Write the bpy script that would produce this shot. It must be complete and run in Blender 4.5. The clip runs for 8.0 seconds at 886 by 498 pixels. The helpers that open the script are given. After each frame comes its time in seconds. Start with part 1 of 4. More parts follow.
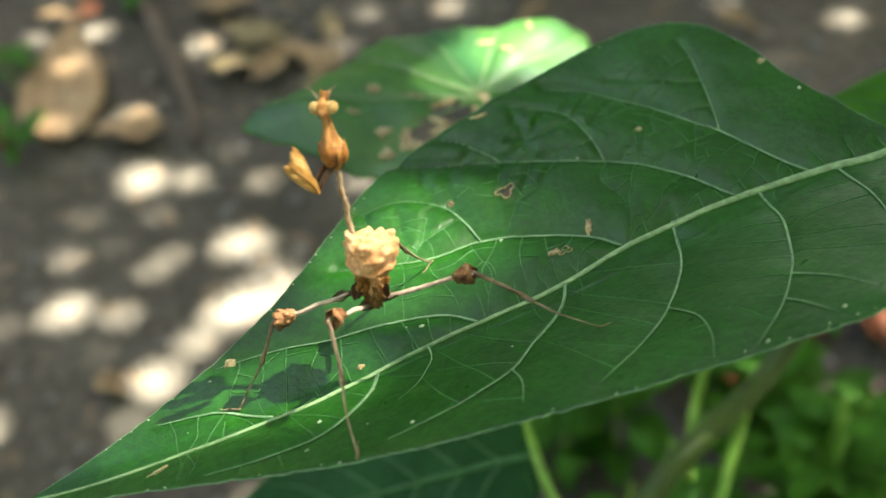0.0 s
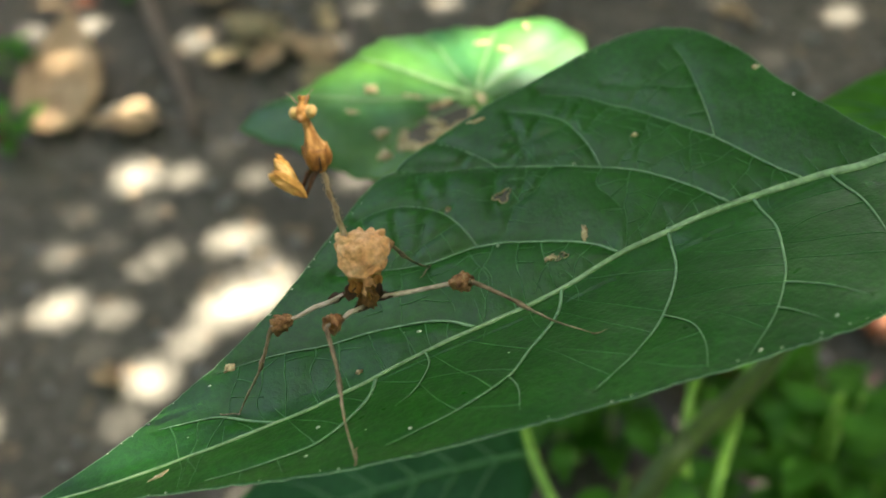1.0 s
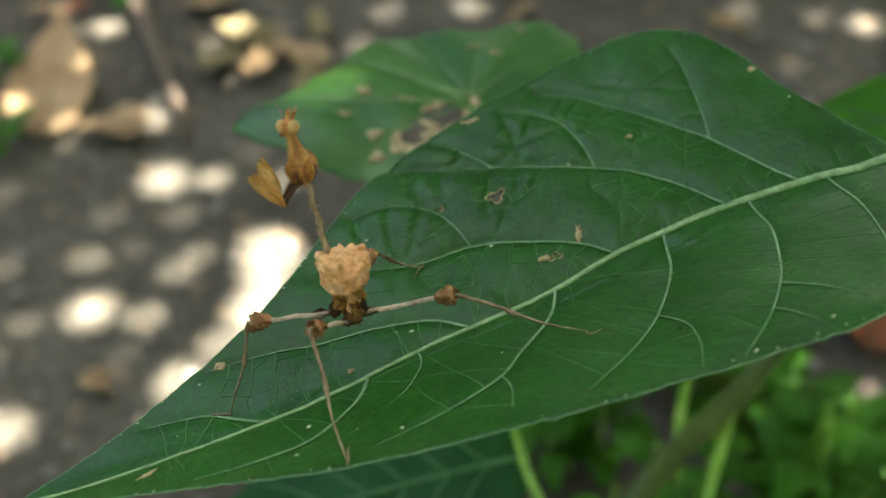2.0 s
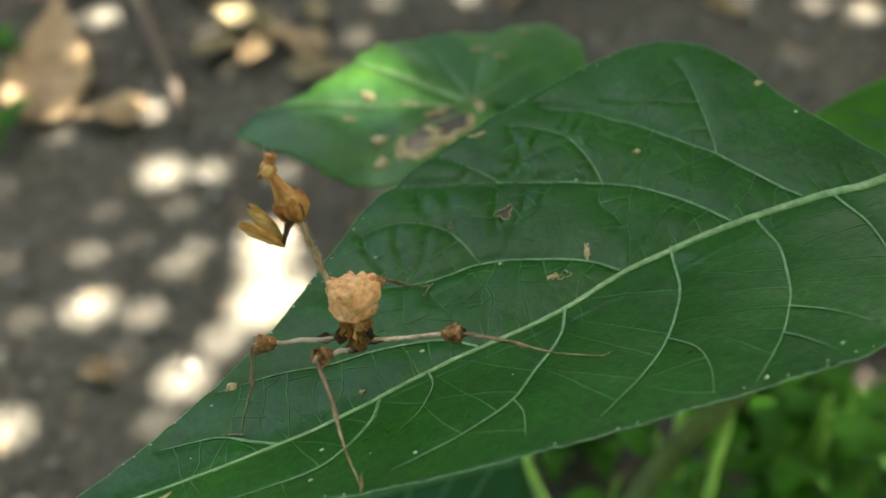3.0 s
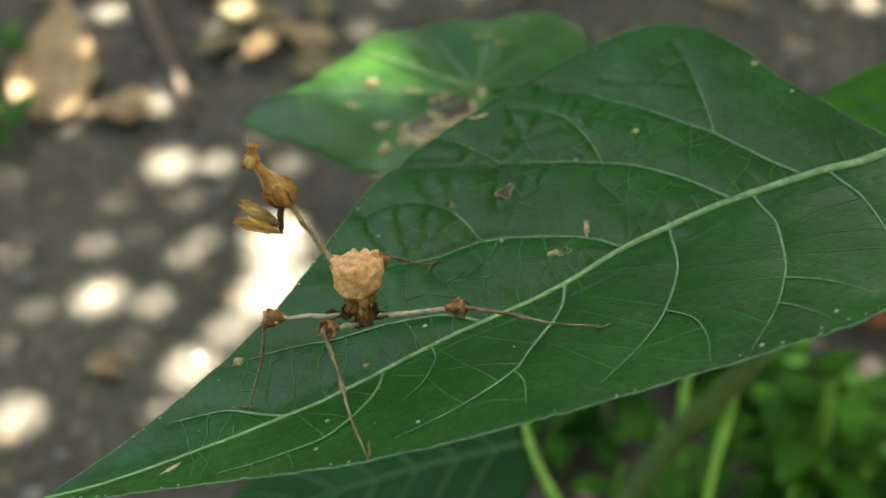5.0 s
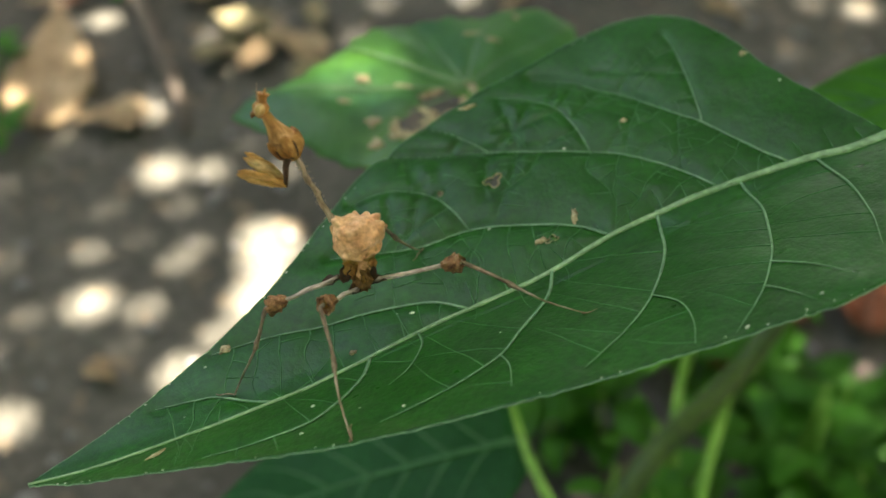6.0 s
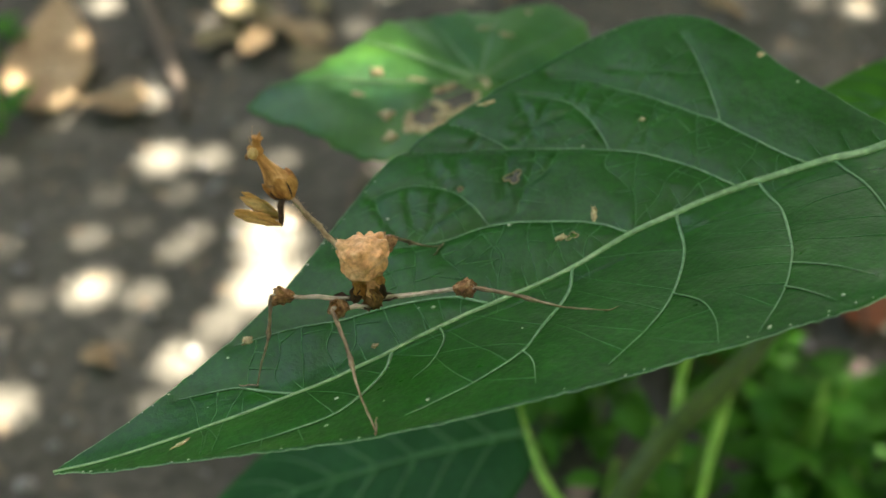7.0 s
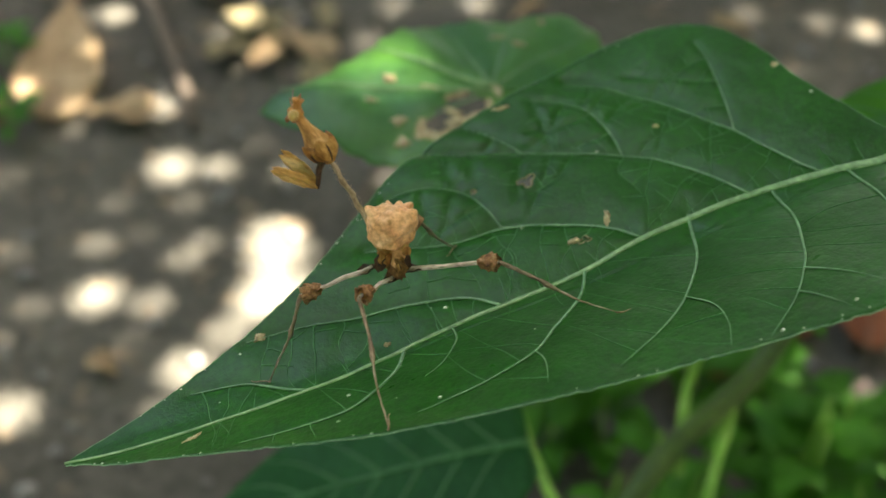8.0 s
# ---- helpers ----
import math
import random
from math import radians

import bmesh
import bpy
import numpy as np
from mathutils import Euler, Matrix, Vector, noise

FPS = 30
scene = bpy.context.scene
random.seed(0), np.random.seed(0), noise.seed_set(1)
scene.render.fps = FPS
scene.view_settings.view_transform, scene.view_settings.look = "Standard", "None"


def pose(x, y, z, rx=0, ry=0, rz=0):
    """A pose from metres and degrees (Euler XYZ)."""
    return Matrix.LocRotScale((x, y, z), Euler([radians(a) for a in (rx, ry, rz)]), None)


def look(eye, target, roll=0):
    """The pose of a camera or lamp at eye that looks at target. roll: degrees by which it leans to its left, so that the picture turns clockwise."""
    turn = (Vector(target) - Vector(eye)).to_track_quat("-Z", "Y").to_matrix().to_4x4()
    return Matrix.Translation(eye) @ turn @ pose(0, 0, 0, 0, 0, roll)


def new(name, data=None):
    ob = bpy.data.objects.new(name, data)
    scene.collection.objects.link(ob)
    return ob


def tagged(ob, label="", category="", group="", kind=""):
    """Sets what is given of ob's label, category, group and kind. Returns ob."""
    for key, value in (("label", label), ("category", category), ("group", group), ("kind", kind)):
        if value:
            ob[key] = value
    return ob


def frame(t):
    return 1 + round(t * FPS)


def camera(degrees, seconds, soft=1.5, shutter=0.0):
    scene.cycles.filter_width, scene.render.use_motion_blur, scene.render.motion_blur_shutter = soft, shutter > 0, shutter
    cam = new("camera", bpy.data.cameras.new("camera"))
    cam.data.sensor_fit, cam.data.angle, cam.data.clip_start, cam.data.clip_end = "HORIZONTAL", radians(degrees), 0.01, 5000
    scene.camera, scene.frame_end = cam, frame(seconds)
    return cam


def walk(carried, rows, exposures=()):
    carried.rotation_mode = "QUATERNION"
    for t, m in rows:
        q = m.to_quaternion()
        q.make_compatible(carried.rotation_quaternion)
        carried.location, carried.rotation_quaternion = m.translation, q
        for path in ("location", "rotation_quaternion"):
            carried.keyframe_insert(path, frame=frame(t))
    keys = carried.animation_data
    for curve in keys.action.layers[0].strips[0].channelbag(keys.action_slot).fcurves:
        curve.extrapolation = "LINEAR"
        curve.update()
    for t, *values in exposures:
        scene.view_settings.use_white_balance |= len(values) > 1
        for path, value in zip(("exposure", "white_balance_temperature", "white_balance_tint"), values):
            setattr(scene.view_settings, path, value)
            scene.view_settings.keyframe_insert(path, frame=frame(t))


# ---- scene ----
cam = camera(41.1, 8.0)
EYE, TILT = 0.62, -45.0
# seconds; metres right, ahead and up from the first eye; degrees of pitch, roll and yaw
PATH = [
    (0.0, 0.00000, 0.00000, -0.00000, 0.000, 0.000, 0.000),
    (0.2, 0.00013, -0.00337, -0.01681, 1.535, -1.104, -0.442),
    (0.5, 0.00483, -0.00643, -0.01079, 0.537, -0.251, 0.233),
    (0.7, 0.00109, -0.00246, -0.00272, 0.200, -0.414, -0.484),
    (1.0, -0.00025, -0.00262, 0.00401, -0.595, -0.108, -0.177),
    (1.2, -0.00282, 0.00277, 0.00471, -0.164, 0.060, -0.971),
    (1.5, -0.00001, -0.00174, 0.00220, -0.355, -1.112, -0.310),
    (1.7, 0.00072, -0.00076, -0.00022, 0.145, -0.890, -0.309),
    (2.8, -0.00846, -0.00098, 0.01149, -1.328, -0.262, -1.748),
    (3.0, -0.00437, -0.00167, 0.01146, -1.326, -0.372, -0.925),
    (3.2, -0.00727, 0.00042, 0.00296, -0.618, -3.094, -1.978),
    (3.5, -0.00527, -0.00295, 0.00747, -1.173, -1.738, -1.165),
    (3.7, -0.00338, -0.00139, 0.00388, -0.137, -0.732, -0.805),
    (4.0, -0.00941, -0.00289, 0.00987, -1.379, 0.318, -1.291),
    (4.2, -0.00932, -0.00225, 0.00825, -0.818, 0.820, -1.161),
    (4.5, -0.00998, -0.00614, 0.00698, -1.245, -0.008, -1.295),
    (4.7, -0.00219, -0.00698, 0.00612, -1.300, -0.093, -0.517),
    (5.8, -0.00979, -0.00486, 0.00610, -1.085, 0.098, -1.233),
    (6.0, -0.00083, -0.00652, 0.00050, -0.657, 0.024, -0.678),
    (6.2, -0.00164, -0.00326, 0.00447, -0.828, 0.751, -0.967),
    (6.5, -0.00244, -0.00775, 0.00026, -0.735, -0.650, -0.841),
    (6.7, -0.00339, -0.00744, -0.00514, -0.467, -0.969, -1.039),
    (7.0, -0.00815, -0.00882, 0.00175, -1.164, -0.894, -1.192),
    (7.2, -0.00943, -0.01137, -0.00548, -0.578, -1.542, -1.163),
    (7.5, -0.01059, -0.01082, -0.00110, -0.758, -1.227, -1.149),
    (8.0, -0.01073, -0.00981, -0.00230, -0.266, -1.905, -1.102),
]
walk(cam, [(t, pose(0, 0, EYE, TILT) @ pose(x, y, z, 90 + pitch, roll, yaw)) for t, x, y, z, pitch, roll, yaw in PATH],
     exposures=[(0.0, 4.3, 7550, 6), (8.0, 4.3, 7550, 6)])
cam.data.dof.use_dof = True
cam.data.dof.focus_distance = 0.248
cam.data.dof.aperture_fstop = 10.0

# ---- light: sun through a leafy crown, blue sky around ----
SUN = Vector((0.46, 0.24, 0.85)).normalized()
world = bpy.data.worlds.new("sky")
scene.world = world
world.use_nodes = True
sky = world.node_tree.nodes.new("ShaderNodeTexSky")
sky.sky_type, sky.sun_disc = "NISHITA", False
sky.air_density, sky.dust_density, sky.ozone_density = 0.48, 3.8, 0.8
sky.sun_elevation = math.asin(SUN.z)
sky.sun_rotation = math.atan2(SUN.x, SUN.y)
background = world.node_tree.nodes["Background"]
background.inputs["Strength"].default_value = 0.1
world.node_tree.links.new(sky.outputs[0], background.inputs["Color"])
sun_data = bpy.data.lights.new("sun", "SUN")
sun_data.energy, sun_data.angle, sun_data.color = 5.0, radians(0.53), (1.0, 0.985, 0.965)
sun = new("sun", sun_data)
sun.matrix_world = look(SUN * 20, (0, 0, 0))


# ---- materials ----
def material(name):
    m = bpy.data.materials.new(name)
    m.use_nodes = True
    return m, m.node_tree.nodes, m.node_tree.links, m.node_tree.nodes["Principled BSDF"]


def noise_ramp(nodes, links, scale, colours, detail=6.0, coord="Object", stretch=(1, 1, 1), rough=0.6):
    tc, mp = nodes.new("ShaderNodeTexCoord"), nodes.new("ShaderNodeMapping")
    mp.inputs["Scale"].default_value = stretch
    links.new(tc.outputs[coord], mp.inputs["Vector"])
    n = nodes.new("ShaderNodeTexNoise")
    n.inputs["Scale"].default_value, n.inputs["Detail"].default_value, n.inputs["Roughness"].default_value = scale, detail, rough
    links.new(mp.outputs[0], n.inputs["Vector"])
    r = nodes.new("ShaderNodeValToRGB")
    while len(r.color_ramp.elements) < len(colours):
        r.color_ramp.elements.new(0.5)
    for e, (p, c) in zip(r.color_ramp.elements, colours):
        e.position, e.color = p, (*c, 1)
    links.new(n.outputs["Fac"], r.inputs["Fac"])
    return n, r


def mixed(nodes, links, a, b, fac, mode="MIX"):
    m = nodes.new("ShaderNodeMix")
    m.data_type, m.blend_type = "RGBA", mode
    for sock, v in ((m.inputs[0], fac), (m.inputs[6], a), (m.inputs[7], b)):
        if hasattr(v, "is_output"):
            links.new(v, sock)
        elif isinstance(v, (int, float)):
            sock.default_value = v
        else:
            sock.default_value = (*v, 1)
    return m.outputs[2]


def add_bump(nodes, links, shader, scale, strength, distance, detail=4.0, stretch=(1, 1, 1)):
    n, r = noise_ramp(nodes, links, scale, [(0, (0, 0, 0)), (1, (1, 1, 1))], detail, "Object", stretch)
    b = nodes.new("ShaderNodeBump")
    b.inputs["Strength"].default_value, b.inputs["Distance"].default_value = strength, distance
    links.new(n.outputs["Fac"], b.inputs["Height"])
    links.new(b.outputs[0], shader.inputs["Normal"])
    return b


def leafy(name, dark, light, through_colour, rough=0.42, scale=60, thin=0.35, spot=None, spec=0.5, areoles=0):
    """A leaf: glossy skin over green tissue that lets some light through."""
    m, nodes, links, p = material(name)
    _, r = noise_ramp(nodes, links, scale, [(0.3, dark), (0.7, light)])
    _, fine = noise_ramp(nodes, links, scale * 14, [(0.35, (0.7, 0.7, 0.7)), (0.7, (1.12, 1.12, 1.12))], 3)
    col = mixed(nodes, links, r.outputs[0], fine.outputs[0], 1.0, "MULTIPLY")
    if spot:
        _, s = noise_ramp(nodes, links, scale * 0.9, [(0.63, (0, 0, 0)), (0.67, (1, 1, 1))], 3, "Object", (1.3, 1, 1))
        col = mixed(nodes, links, col, spot, s.outputs[0])
    links.new(col, p.inputs["Base Color"])
    _, rr = noise_ramp(nodes, links, scale * 3, [(0.3, (rough - 0.08,) * 3), (0.7, (rough + 0.12,) * 3)])
    links.new(rr.outputs[0], p.inputs["Roughness"])
    p.inputs["Specular IOR Level"].default_value = spec
    bump = add_bump(nodes, links, p, scale * 9, 0.35, 0.0006)
    if areoles:
        # the net of the finest veins
        tc, v = nodes.new("ShaderNodeTexCoord"), nodes.new("ShaderNodeTexVoronoi")
        v.feature = "DISTANCE_TO_EDGE"
        v.inputs["Scale"].default_value = areoles
        links.new(tc.outputs["Object"], v.inputs["Vector"])
        r = nodes.new("ShaderNodeMapRange")
        r.inputs["From Max"].default_value = 0.18
        links.new(v.outputs["Distance"], r.inputs["Value"])
        net = nodes.new("ShaderNodeBump")
        net.inputs["Strength"].default_value, net.inputs["Distance"].default_value = 0.12, 0.0002
        links.new(r.outputs[0], net.inputs["Height"])
        links.new(net.outputs[0], bump.inputs["Normal"])
        links.new(mixed(nodes, links, mixed(nodes, links, col, (1.2, 1.12, 1.25), 1.0, "MULTIPLY"), col, r.outputs[0]), p.inputs["Base Color"])
    t = nodes.new("ShaderNodeBsdfTranslucent")
    t.inputs["Color"].default_value = (*through_colour, 1)
    mix = nodes.new("ShaderNodeMixShader")
    mix.inputs[0].default_value = thin
    links.new(p.outputs[0], mix.inputs[1])
    links.new(t.outputs[0], mix.inputs[2])
    links.new(mix.outputs[0], nodes["Material Output"].inputs["Surface"])
    return m


def dry(name, colours, scale=300, rough=0.7, bump=0.5, stretch=(1, 1, 1), thin=0.0, dist=0.0006, spec=0.3):
    m, nodes, links, p = material(name)
    k = len(colours) - 1
    _, r = noise_ramp(nodes, links, scale, [(0.28 + 0.44 * i / k, c) for i, c in enumerate(colours)], 6, "Object", stretch)
    _, fine = noise_ramp(nodes, links, scale * 4, [(0.3, (0.68,) * 3), (0.7, (1.15,) * 3)], 4, "Object", stretch)
    col = mixed(nodes, links, r.outputs[0], fine.outputs[0], 1.0, "MULTIPLY")
    links.new(col, p.inputs["Base Color"])
    p.inputs["Roughness"].default_value = rough
    p.inputs["Specular IOR Level"].default_value = spec
    add_bump(nodes, links, p, scale * 2.5, bump, dist, 5, stretch)
    if thin:
        t = nodes.new("ShaderNodeBsdfTranslucent")
        links.new(col, t.inputs["Color"])
        mix = nodes.new("ShaderNodeMixShader")
        mix.inputs[0].default_value = thin
        links.new(p.outputs[0], mix.inputs[1])
        links.new(t.outputs[0], mix.inputs[2])
        links.new(mix.outputs[0], nodes["Material Output"].inputs["Surface"])
    return m


MAIN_LEAF = leafy("green leaf skin", (0.0065, 0.058, 0.0042), (0.012, 0.09, 0.0075), (0.04, 0.2, 0.02), 0.35, 40, 0.06, spec=0.2, areoles=750)
BACK_LEAF = leafy("spotted leaf skin", (0.014, 0.1, 0.048), (0.085, 0.23, 0.028), (0.2, 0.45, 0.03), 0.42, 22, 0.3, spec=0.4)
WEED = leafy("weed leaf skin", (0.018, 0.09, 0.005), (0.065, 0.235, 0.013), (0.1, 0.4, 0.015), 0.5, 60, 0.35, spec=0.2)
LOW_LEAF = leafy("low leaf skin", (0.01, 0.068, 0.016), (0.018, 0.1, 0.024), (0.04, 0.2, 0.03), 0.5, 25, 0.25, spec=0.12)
CROWN_LEAF = leafy("crown leaf skin", (0.03, 0.1, 0.02), (0.06, 0.15, 0.03), (0.08, 0.25, 0.03), 0.5, 20, 0.07)
VEIN = dry("pale green vein", [(0.1, 0.21, 0.1), (0.18, 0.32, 0.16)], 200, 0.5, 0.3)
BACK_VEIN = dry("whitish green vein", [(0.11, 0.22, 0.08), (0.2, 0.32, 0.13)], 200, 0.5, 0.3)
MIDRIB = dry("light green midrib", [(0.15, 0.27, 0.11), (0.26, 0.4, 0.2)], 160, 0.45, 0.3)
FINE_VEIN = dry("fine green vein", [(0.03, 0.125, 0.03), (0.055, 0.18, 0.055)], 300, 0.5, 0.3)
PETIOLE = dry("bright green stalk", [(0.12, 0.3, 0.03), (0.22, 0.42, 0.06)], 60, 0.45, 0.3)
STEM = dry("olive green stem", [(0.02, 0.05, 0.003), (0.05, 0.1, 0.008)], 60, 0.5, 0.5)
SCAR = dry("dry tan scar", [(0.16, 0.1, 0.04), (0.44, 0.34, 0.18), (0.6, 0.54, 0.36)], 700, 0.8)
RIM = dry("brown hole rim", [(0.25, 0.14, 0.06), (0.6, 0.5, 0.3)], 900, 0.8)
FLECK = dry("pale fleck", [(0.35, 0.42, 0.28), (0.6, 0.62, 0.48)], 700, 0.8)
ABDOMEN = dry("straw abdomen", [(0.44, 0.15, 0.045), (0.8, 0.41, 0.18), (0.92, 0.6, 0.36)], 230, 0.5, 0.7, thin=0.1, dist=0.0006)
WAIST = dry("golden brown papery skin", [(0.2, 0.07, 0.015), (0.5, 0.25, 0.06), (0.7, 0.44, 0.15)], 300, 0.45, 0.9, (1, 1, 0.35), thin=0.1, dist=0.0008)
AMBER = dry("amber papery scale", [(0.1, 0.03, 0.007), (0.4, 0.165, 0.035), (0.64, 0.36, 0.11)], 380, 0.5, 0.8, (1, 1, 0.4), thin=0.2)
CREAM = dry("cream papery skin", [(0.22, 0.08, 0.02), (0.52, 0.25, 0.075), (0.76, 0.48, 0.22)], 300, 0.55, 0.5, (1, 1, 0.3), thin=0.15)
SHEATH = dry("brown sheath", [(0.09, 0.035, 0.012), (0.24, 0.11, 0.035), (0.36, 0.18, 0.06)], 320, 0.6, 0.8, thin=0.15)
DARK_SHEATH = dry("dark brown sheath", [(0.025, 0.012, 0.006), (0.1, 0.045, 0.018)], 420, 0.55, 0.8)
NECK = dry("mottled brown stalk", [(0.15, 0.085, 0.045), (0.4, 0.28, 0.17), (0.62, 0.5, 0.36)], 420, 0.7, 0.9, (1, 1, 0.4))
STALK = dry("greyish stalk", [(0.22, 0.145, 0.1), (0.53, 0.42, 0.32), (0.74, 0.64, 0.52)], 420, 0.75, 0.8, (1, 1, 0.3))
HEADSKIN = dry("yellow brown head", [(0.32, 0.12, 0.025), (0.64, 0.32, 0.09)], 500, 0.55, 0.6)
EYE_SKIN = dry("pale yellow eye", [(0.42, 0.25, 0.075), (0.6, 0.4, 0.16)], 600, 0.35, 0.2)
FOREARM = dry("golden foreleg", [(0.22, 0.065, 0.012), (0.62, 0.32, 0.085), (0.86, 0.58, 0.25)], 420, 0.45, 1.0, (0.25, 1, 1), thin=0.12, dist=0.0008)
KNEE = dry("reddish brown knee lobe", [(0.1, 0.035, 0.014), (0.36, 0.17, 0.07), (0.54, 0.33, 0.17)], 500, 0.7, 0.9, thin=0.1)
SHIN = dry("brown shin", [(0.09, 0.05, 0.028), (0.28, 0.19, 0.12), (0.46, 0.38, 0.28)], 500, 0.75, 0.6, (1, 1, 0.3))
DRY_LEAF = dry("dry tan leaf", [(0.2, 0.12, 0.06), (0.36, 0.24, 0.13), (0.46, 0.33, 0.2)], 30, 0.8, 0.5, thin=0.15)
DRY_YELLOW = dry("dry yellow leaf", [(0.2, 0.15, 0.075), (0.33, 0.27, 0.15)], 30, 0.8, 0.5, thin=0.15)
DRY_RED = dry("dry rust leaf", [(0.11, 0.03, 0.013), (0.26, 0.085, 0.035)], 30, 0.8, 0.5, thin=0.15)
TWIG = dry("grey brown twig", [(0.08, 0.06, 0.045), (0.17, 0.13, 0.1)], 90, 0.85, 0.7)
PEBBLE = dry("grey pebble", [(0.13, 0.12, 0.11), (0.26, 0.24, 0.22)], 40, 0.85, 0.6)


def soil():
    m, nodes, links, p = material("grey brown soil")
    _, big = noise_ramp(nodes, links, 5, [(0.3, (0.066, 0.06, 0.048)), (0.55, (0.108, 0.098, 0.08)), (0.75, (0.147, 0.133, 0.109))])
    _, fine = noise_ramp(nodes, links, 120, [(0.3, (0.55,) * 3), (0.7, (1.3,) * 3)], 8)
    _, chips = noise_ramp(nodes, links, 45, [(0.62, (0, 0, 0)), (0.68, (1, 1, 1))], 2)
    col = mixed(nodes, links, big.outputs[0], fine.outputs[0], 1.0, "MULTIPLY")
    col = mixed(nodes, links, col, (0.2, 0.15, 0.1), chips.outputs[0])
    links.new(col, p.inputs["Base Color"])
    p.inputs["Roughness"].default_value = 0.95
    p.inputs["Specular IOR Level"].default_value = 0.15
    add_bump(nodes, links, p, 60, 0.8, 0.02, 8)
    return m


SOIL = soil()


# ---- mesh helpers ----
def mesh_of(name, bm, mat, smooth=True):
    me = bpy.data.meshes.new(name)
    bmesh.ops.recalc_face_normals(bm, faces=bm.faces[:])
    bm.to_mesh(me)
    bm.free()
    if smooth:
        me.polygons.foreach_set("use_smooth", [True] * len(me.polygons))
    me.materials.append(mat)
    return me


def part(name, bm, mat, parent, label="", smooth=True):
    ob = new(name, mesh_of(name, bm, mat, smooth))
    ob.parent = parent
    if label:
        tagged(ob, label)
    return ob


def thing(name, at, label, category, group="", kind=""):
    ob = new(name)
    ob.empty_display_size = 0.01
    ob.matrix_basis = at
    return tagged(ob, label, category, group, kind)


def spline(pts, n):
    """n points along a smooth curve through pts."""
    p = np.array(pts, float)
    p = np.vstack([2 * p[0] - p[1], p, 2 * p[-1] - p[-2]])
    out = []
    for s in np.linspace(0, len(p) - 3 - 1e-9, n):
        i, f = int(s), s - int(s)
        a, b, c, d = p[i:i + 4]
        out.append(0.5 * (2 * b + (c - a) * f + (2 * a - 5 * b + 4 * c - d) * f * f + (3 * b - a - 3 * c + d) * f ** 3))
    return np.array(out)


def tube(bm, pts, radii, sides=8, flat=1.0, jitter=0.0, rng=None):
    """A tube along pts with a radius at each; closed ends."""
    pts = [Vector(p) for p in pts]
    if not hasattr(radii, "__len__"):
        radii = [radii] * len(pts)
    rings, side = [], None
    for i, p in enumerate(pts):
        d = (pts[min(i + 1, len(pts) - 1)] - pts[max(i - 1, 0)]).normalized()
        if side is None:
            side = d.orthogonal().normalized() if abs(d.z) > 0.9 else d.cross(Vector((0, 0, 1))).normalized()
        side = (side - d * side.dot(d)).normalized()
        up = d.cross(side)
        ring = []
        for k in range(sides):
            a = 2 * math.pi * k / sides
            r = radii[i] * (1 + (rng.uniform(-jitter, jitter) if rng else 0))
            ring.append(bm.verts.new(p + side * math.cos(a) * r + up * math.sin(a) * r * flat))
        rings.append(ring)
    for a, b in zip(rings, rings[1:]):
        for k in range(sides):
            bm.faces.new((a[k], a[(k + 1) % sides], b[(k + 1) % sides], b[k]))
    bm.faces.new(rings[0][::-1])
    bm.faces.new(rings[-1])
    return bm


def lathe(bm, profile, sides=20, squash=1.0, shape=None, at=(0, 0, 0)):
    """A turned form: rows of height and radius; shape(angle, height, radius) may change the radius."""
    rings = []
    for z, r in profile:
        ring = []
        for k in range(sides):
            a = 2 * math.pi * k / sides
            q = shape(a, z, r) if shape else r
            ring.append(bm.verts.new((at[0] + q * math.cos(a), at[1] + q * math.sin(a) * squash, at[2] + z)))
        rings.append(ring)
    for a, b in zip(rings, rings[1:]):
        for k in range(sides):
            bm.faces.new((a[k], a[(k + 1) % sides], b[(k + 1) % sides], b[k]))
    bm.faces.new(rings[0][::-1])
    bm.faces.new(rings[-1])
    return bm


def sheet(bm, grid, thick):
    """A thin closed sheet over a grid of points (rows of rows)."""
    ny, nx = len(grid), len(grid[0])
    top = [[bm.verts.new(p) for p in row] for row in grid]
    low = [[bm.verts.new((p[0], p[1], p[2] - thick)) for p in row] for row in grid]
    for j in range(ny - 1):
        for i in range(nx - 1):
            bm.faces.new((top[j][i], top[j][i + 1], top[j + 1][i + 1], top[j + 1][i]))
            bm.faces.new((low[j][i], low[j + 1][i], low[j + 1][i + 1], low[j][i + 1]))
    edge = [(0, i) for i in range(nx)] + [(j, nx - 1) for j in range(1, ny)] + [(ny - 1, i) for i in range(nx - 2, -1, -1)] + [(j, 0) for j in range(ny - 2, 0, -1)]
    for (a, b), (c, d) in zip(edge, edge[1:] + edge[:1]):
        bm.faces.new((top[a][b], low[a][b], low[c][d], top[c][d]))
    return bm


def simple_leaf(length, width, droop, fold, wave, seed, nx=15, ny=7, thick=0.0004, tip=1.6):
    """Grid of a pointed leaf from its base (origin) along x."""
    rng = random.Random(seed)
    ph = rng.uniform(0, 6)
    grid = []
    for j in range(ny):
        s = 2 * j / (ny - 1) - 1
        row = []
        for i in range(nx):
            u = i / (nx - 1)
            w = width * 0.5 * (math.sin(math.pi * min(1, u * 0.96 + 0.04) ** 0.75) ** 0.85 * (1 - 0.25 * u ** tip))
            if i == nx - 1:
                w = width * 0.004
            row.append((u * length, s * w, -droop * u * u * length + fold * abs(s) * w + wave * math.sin(7 * u + ph + s) * abs(s) * w))
        grid.append(row)
    return grid


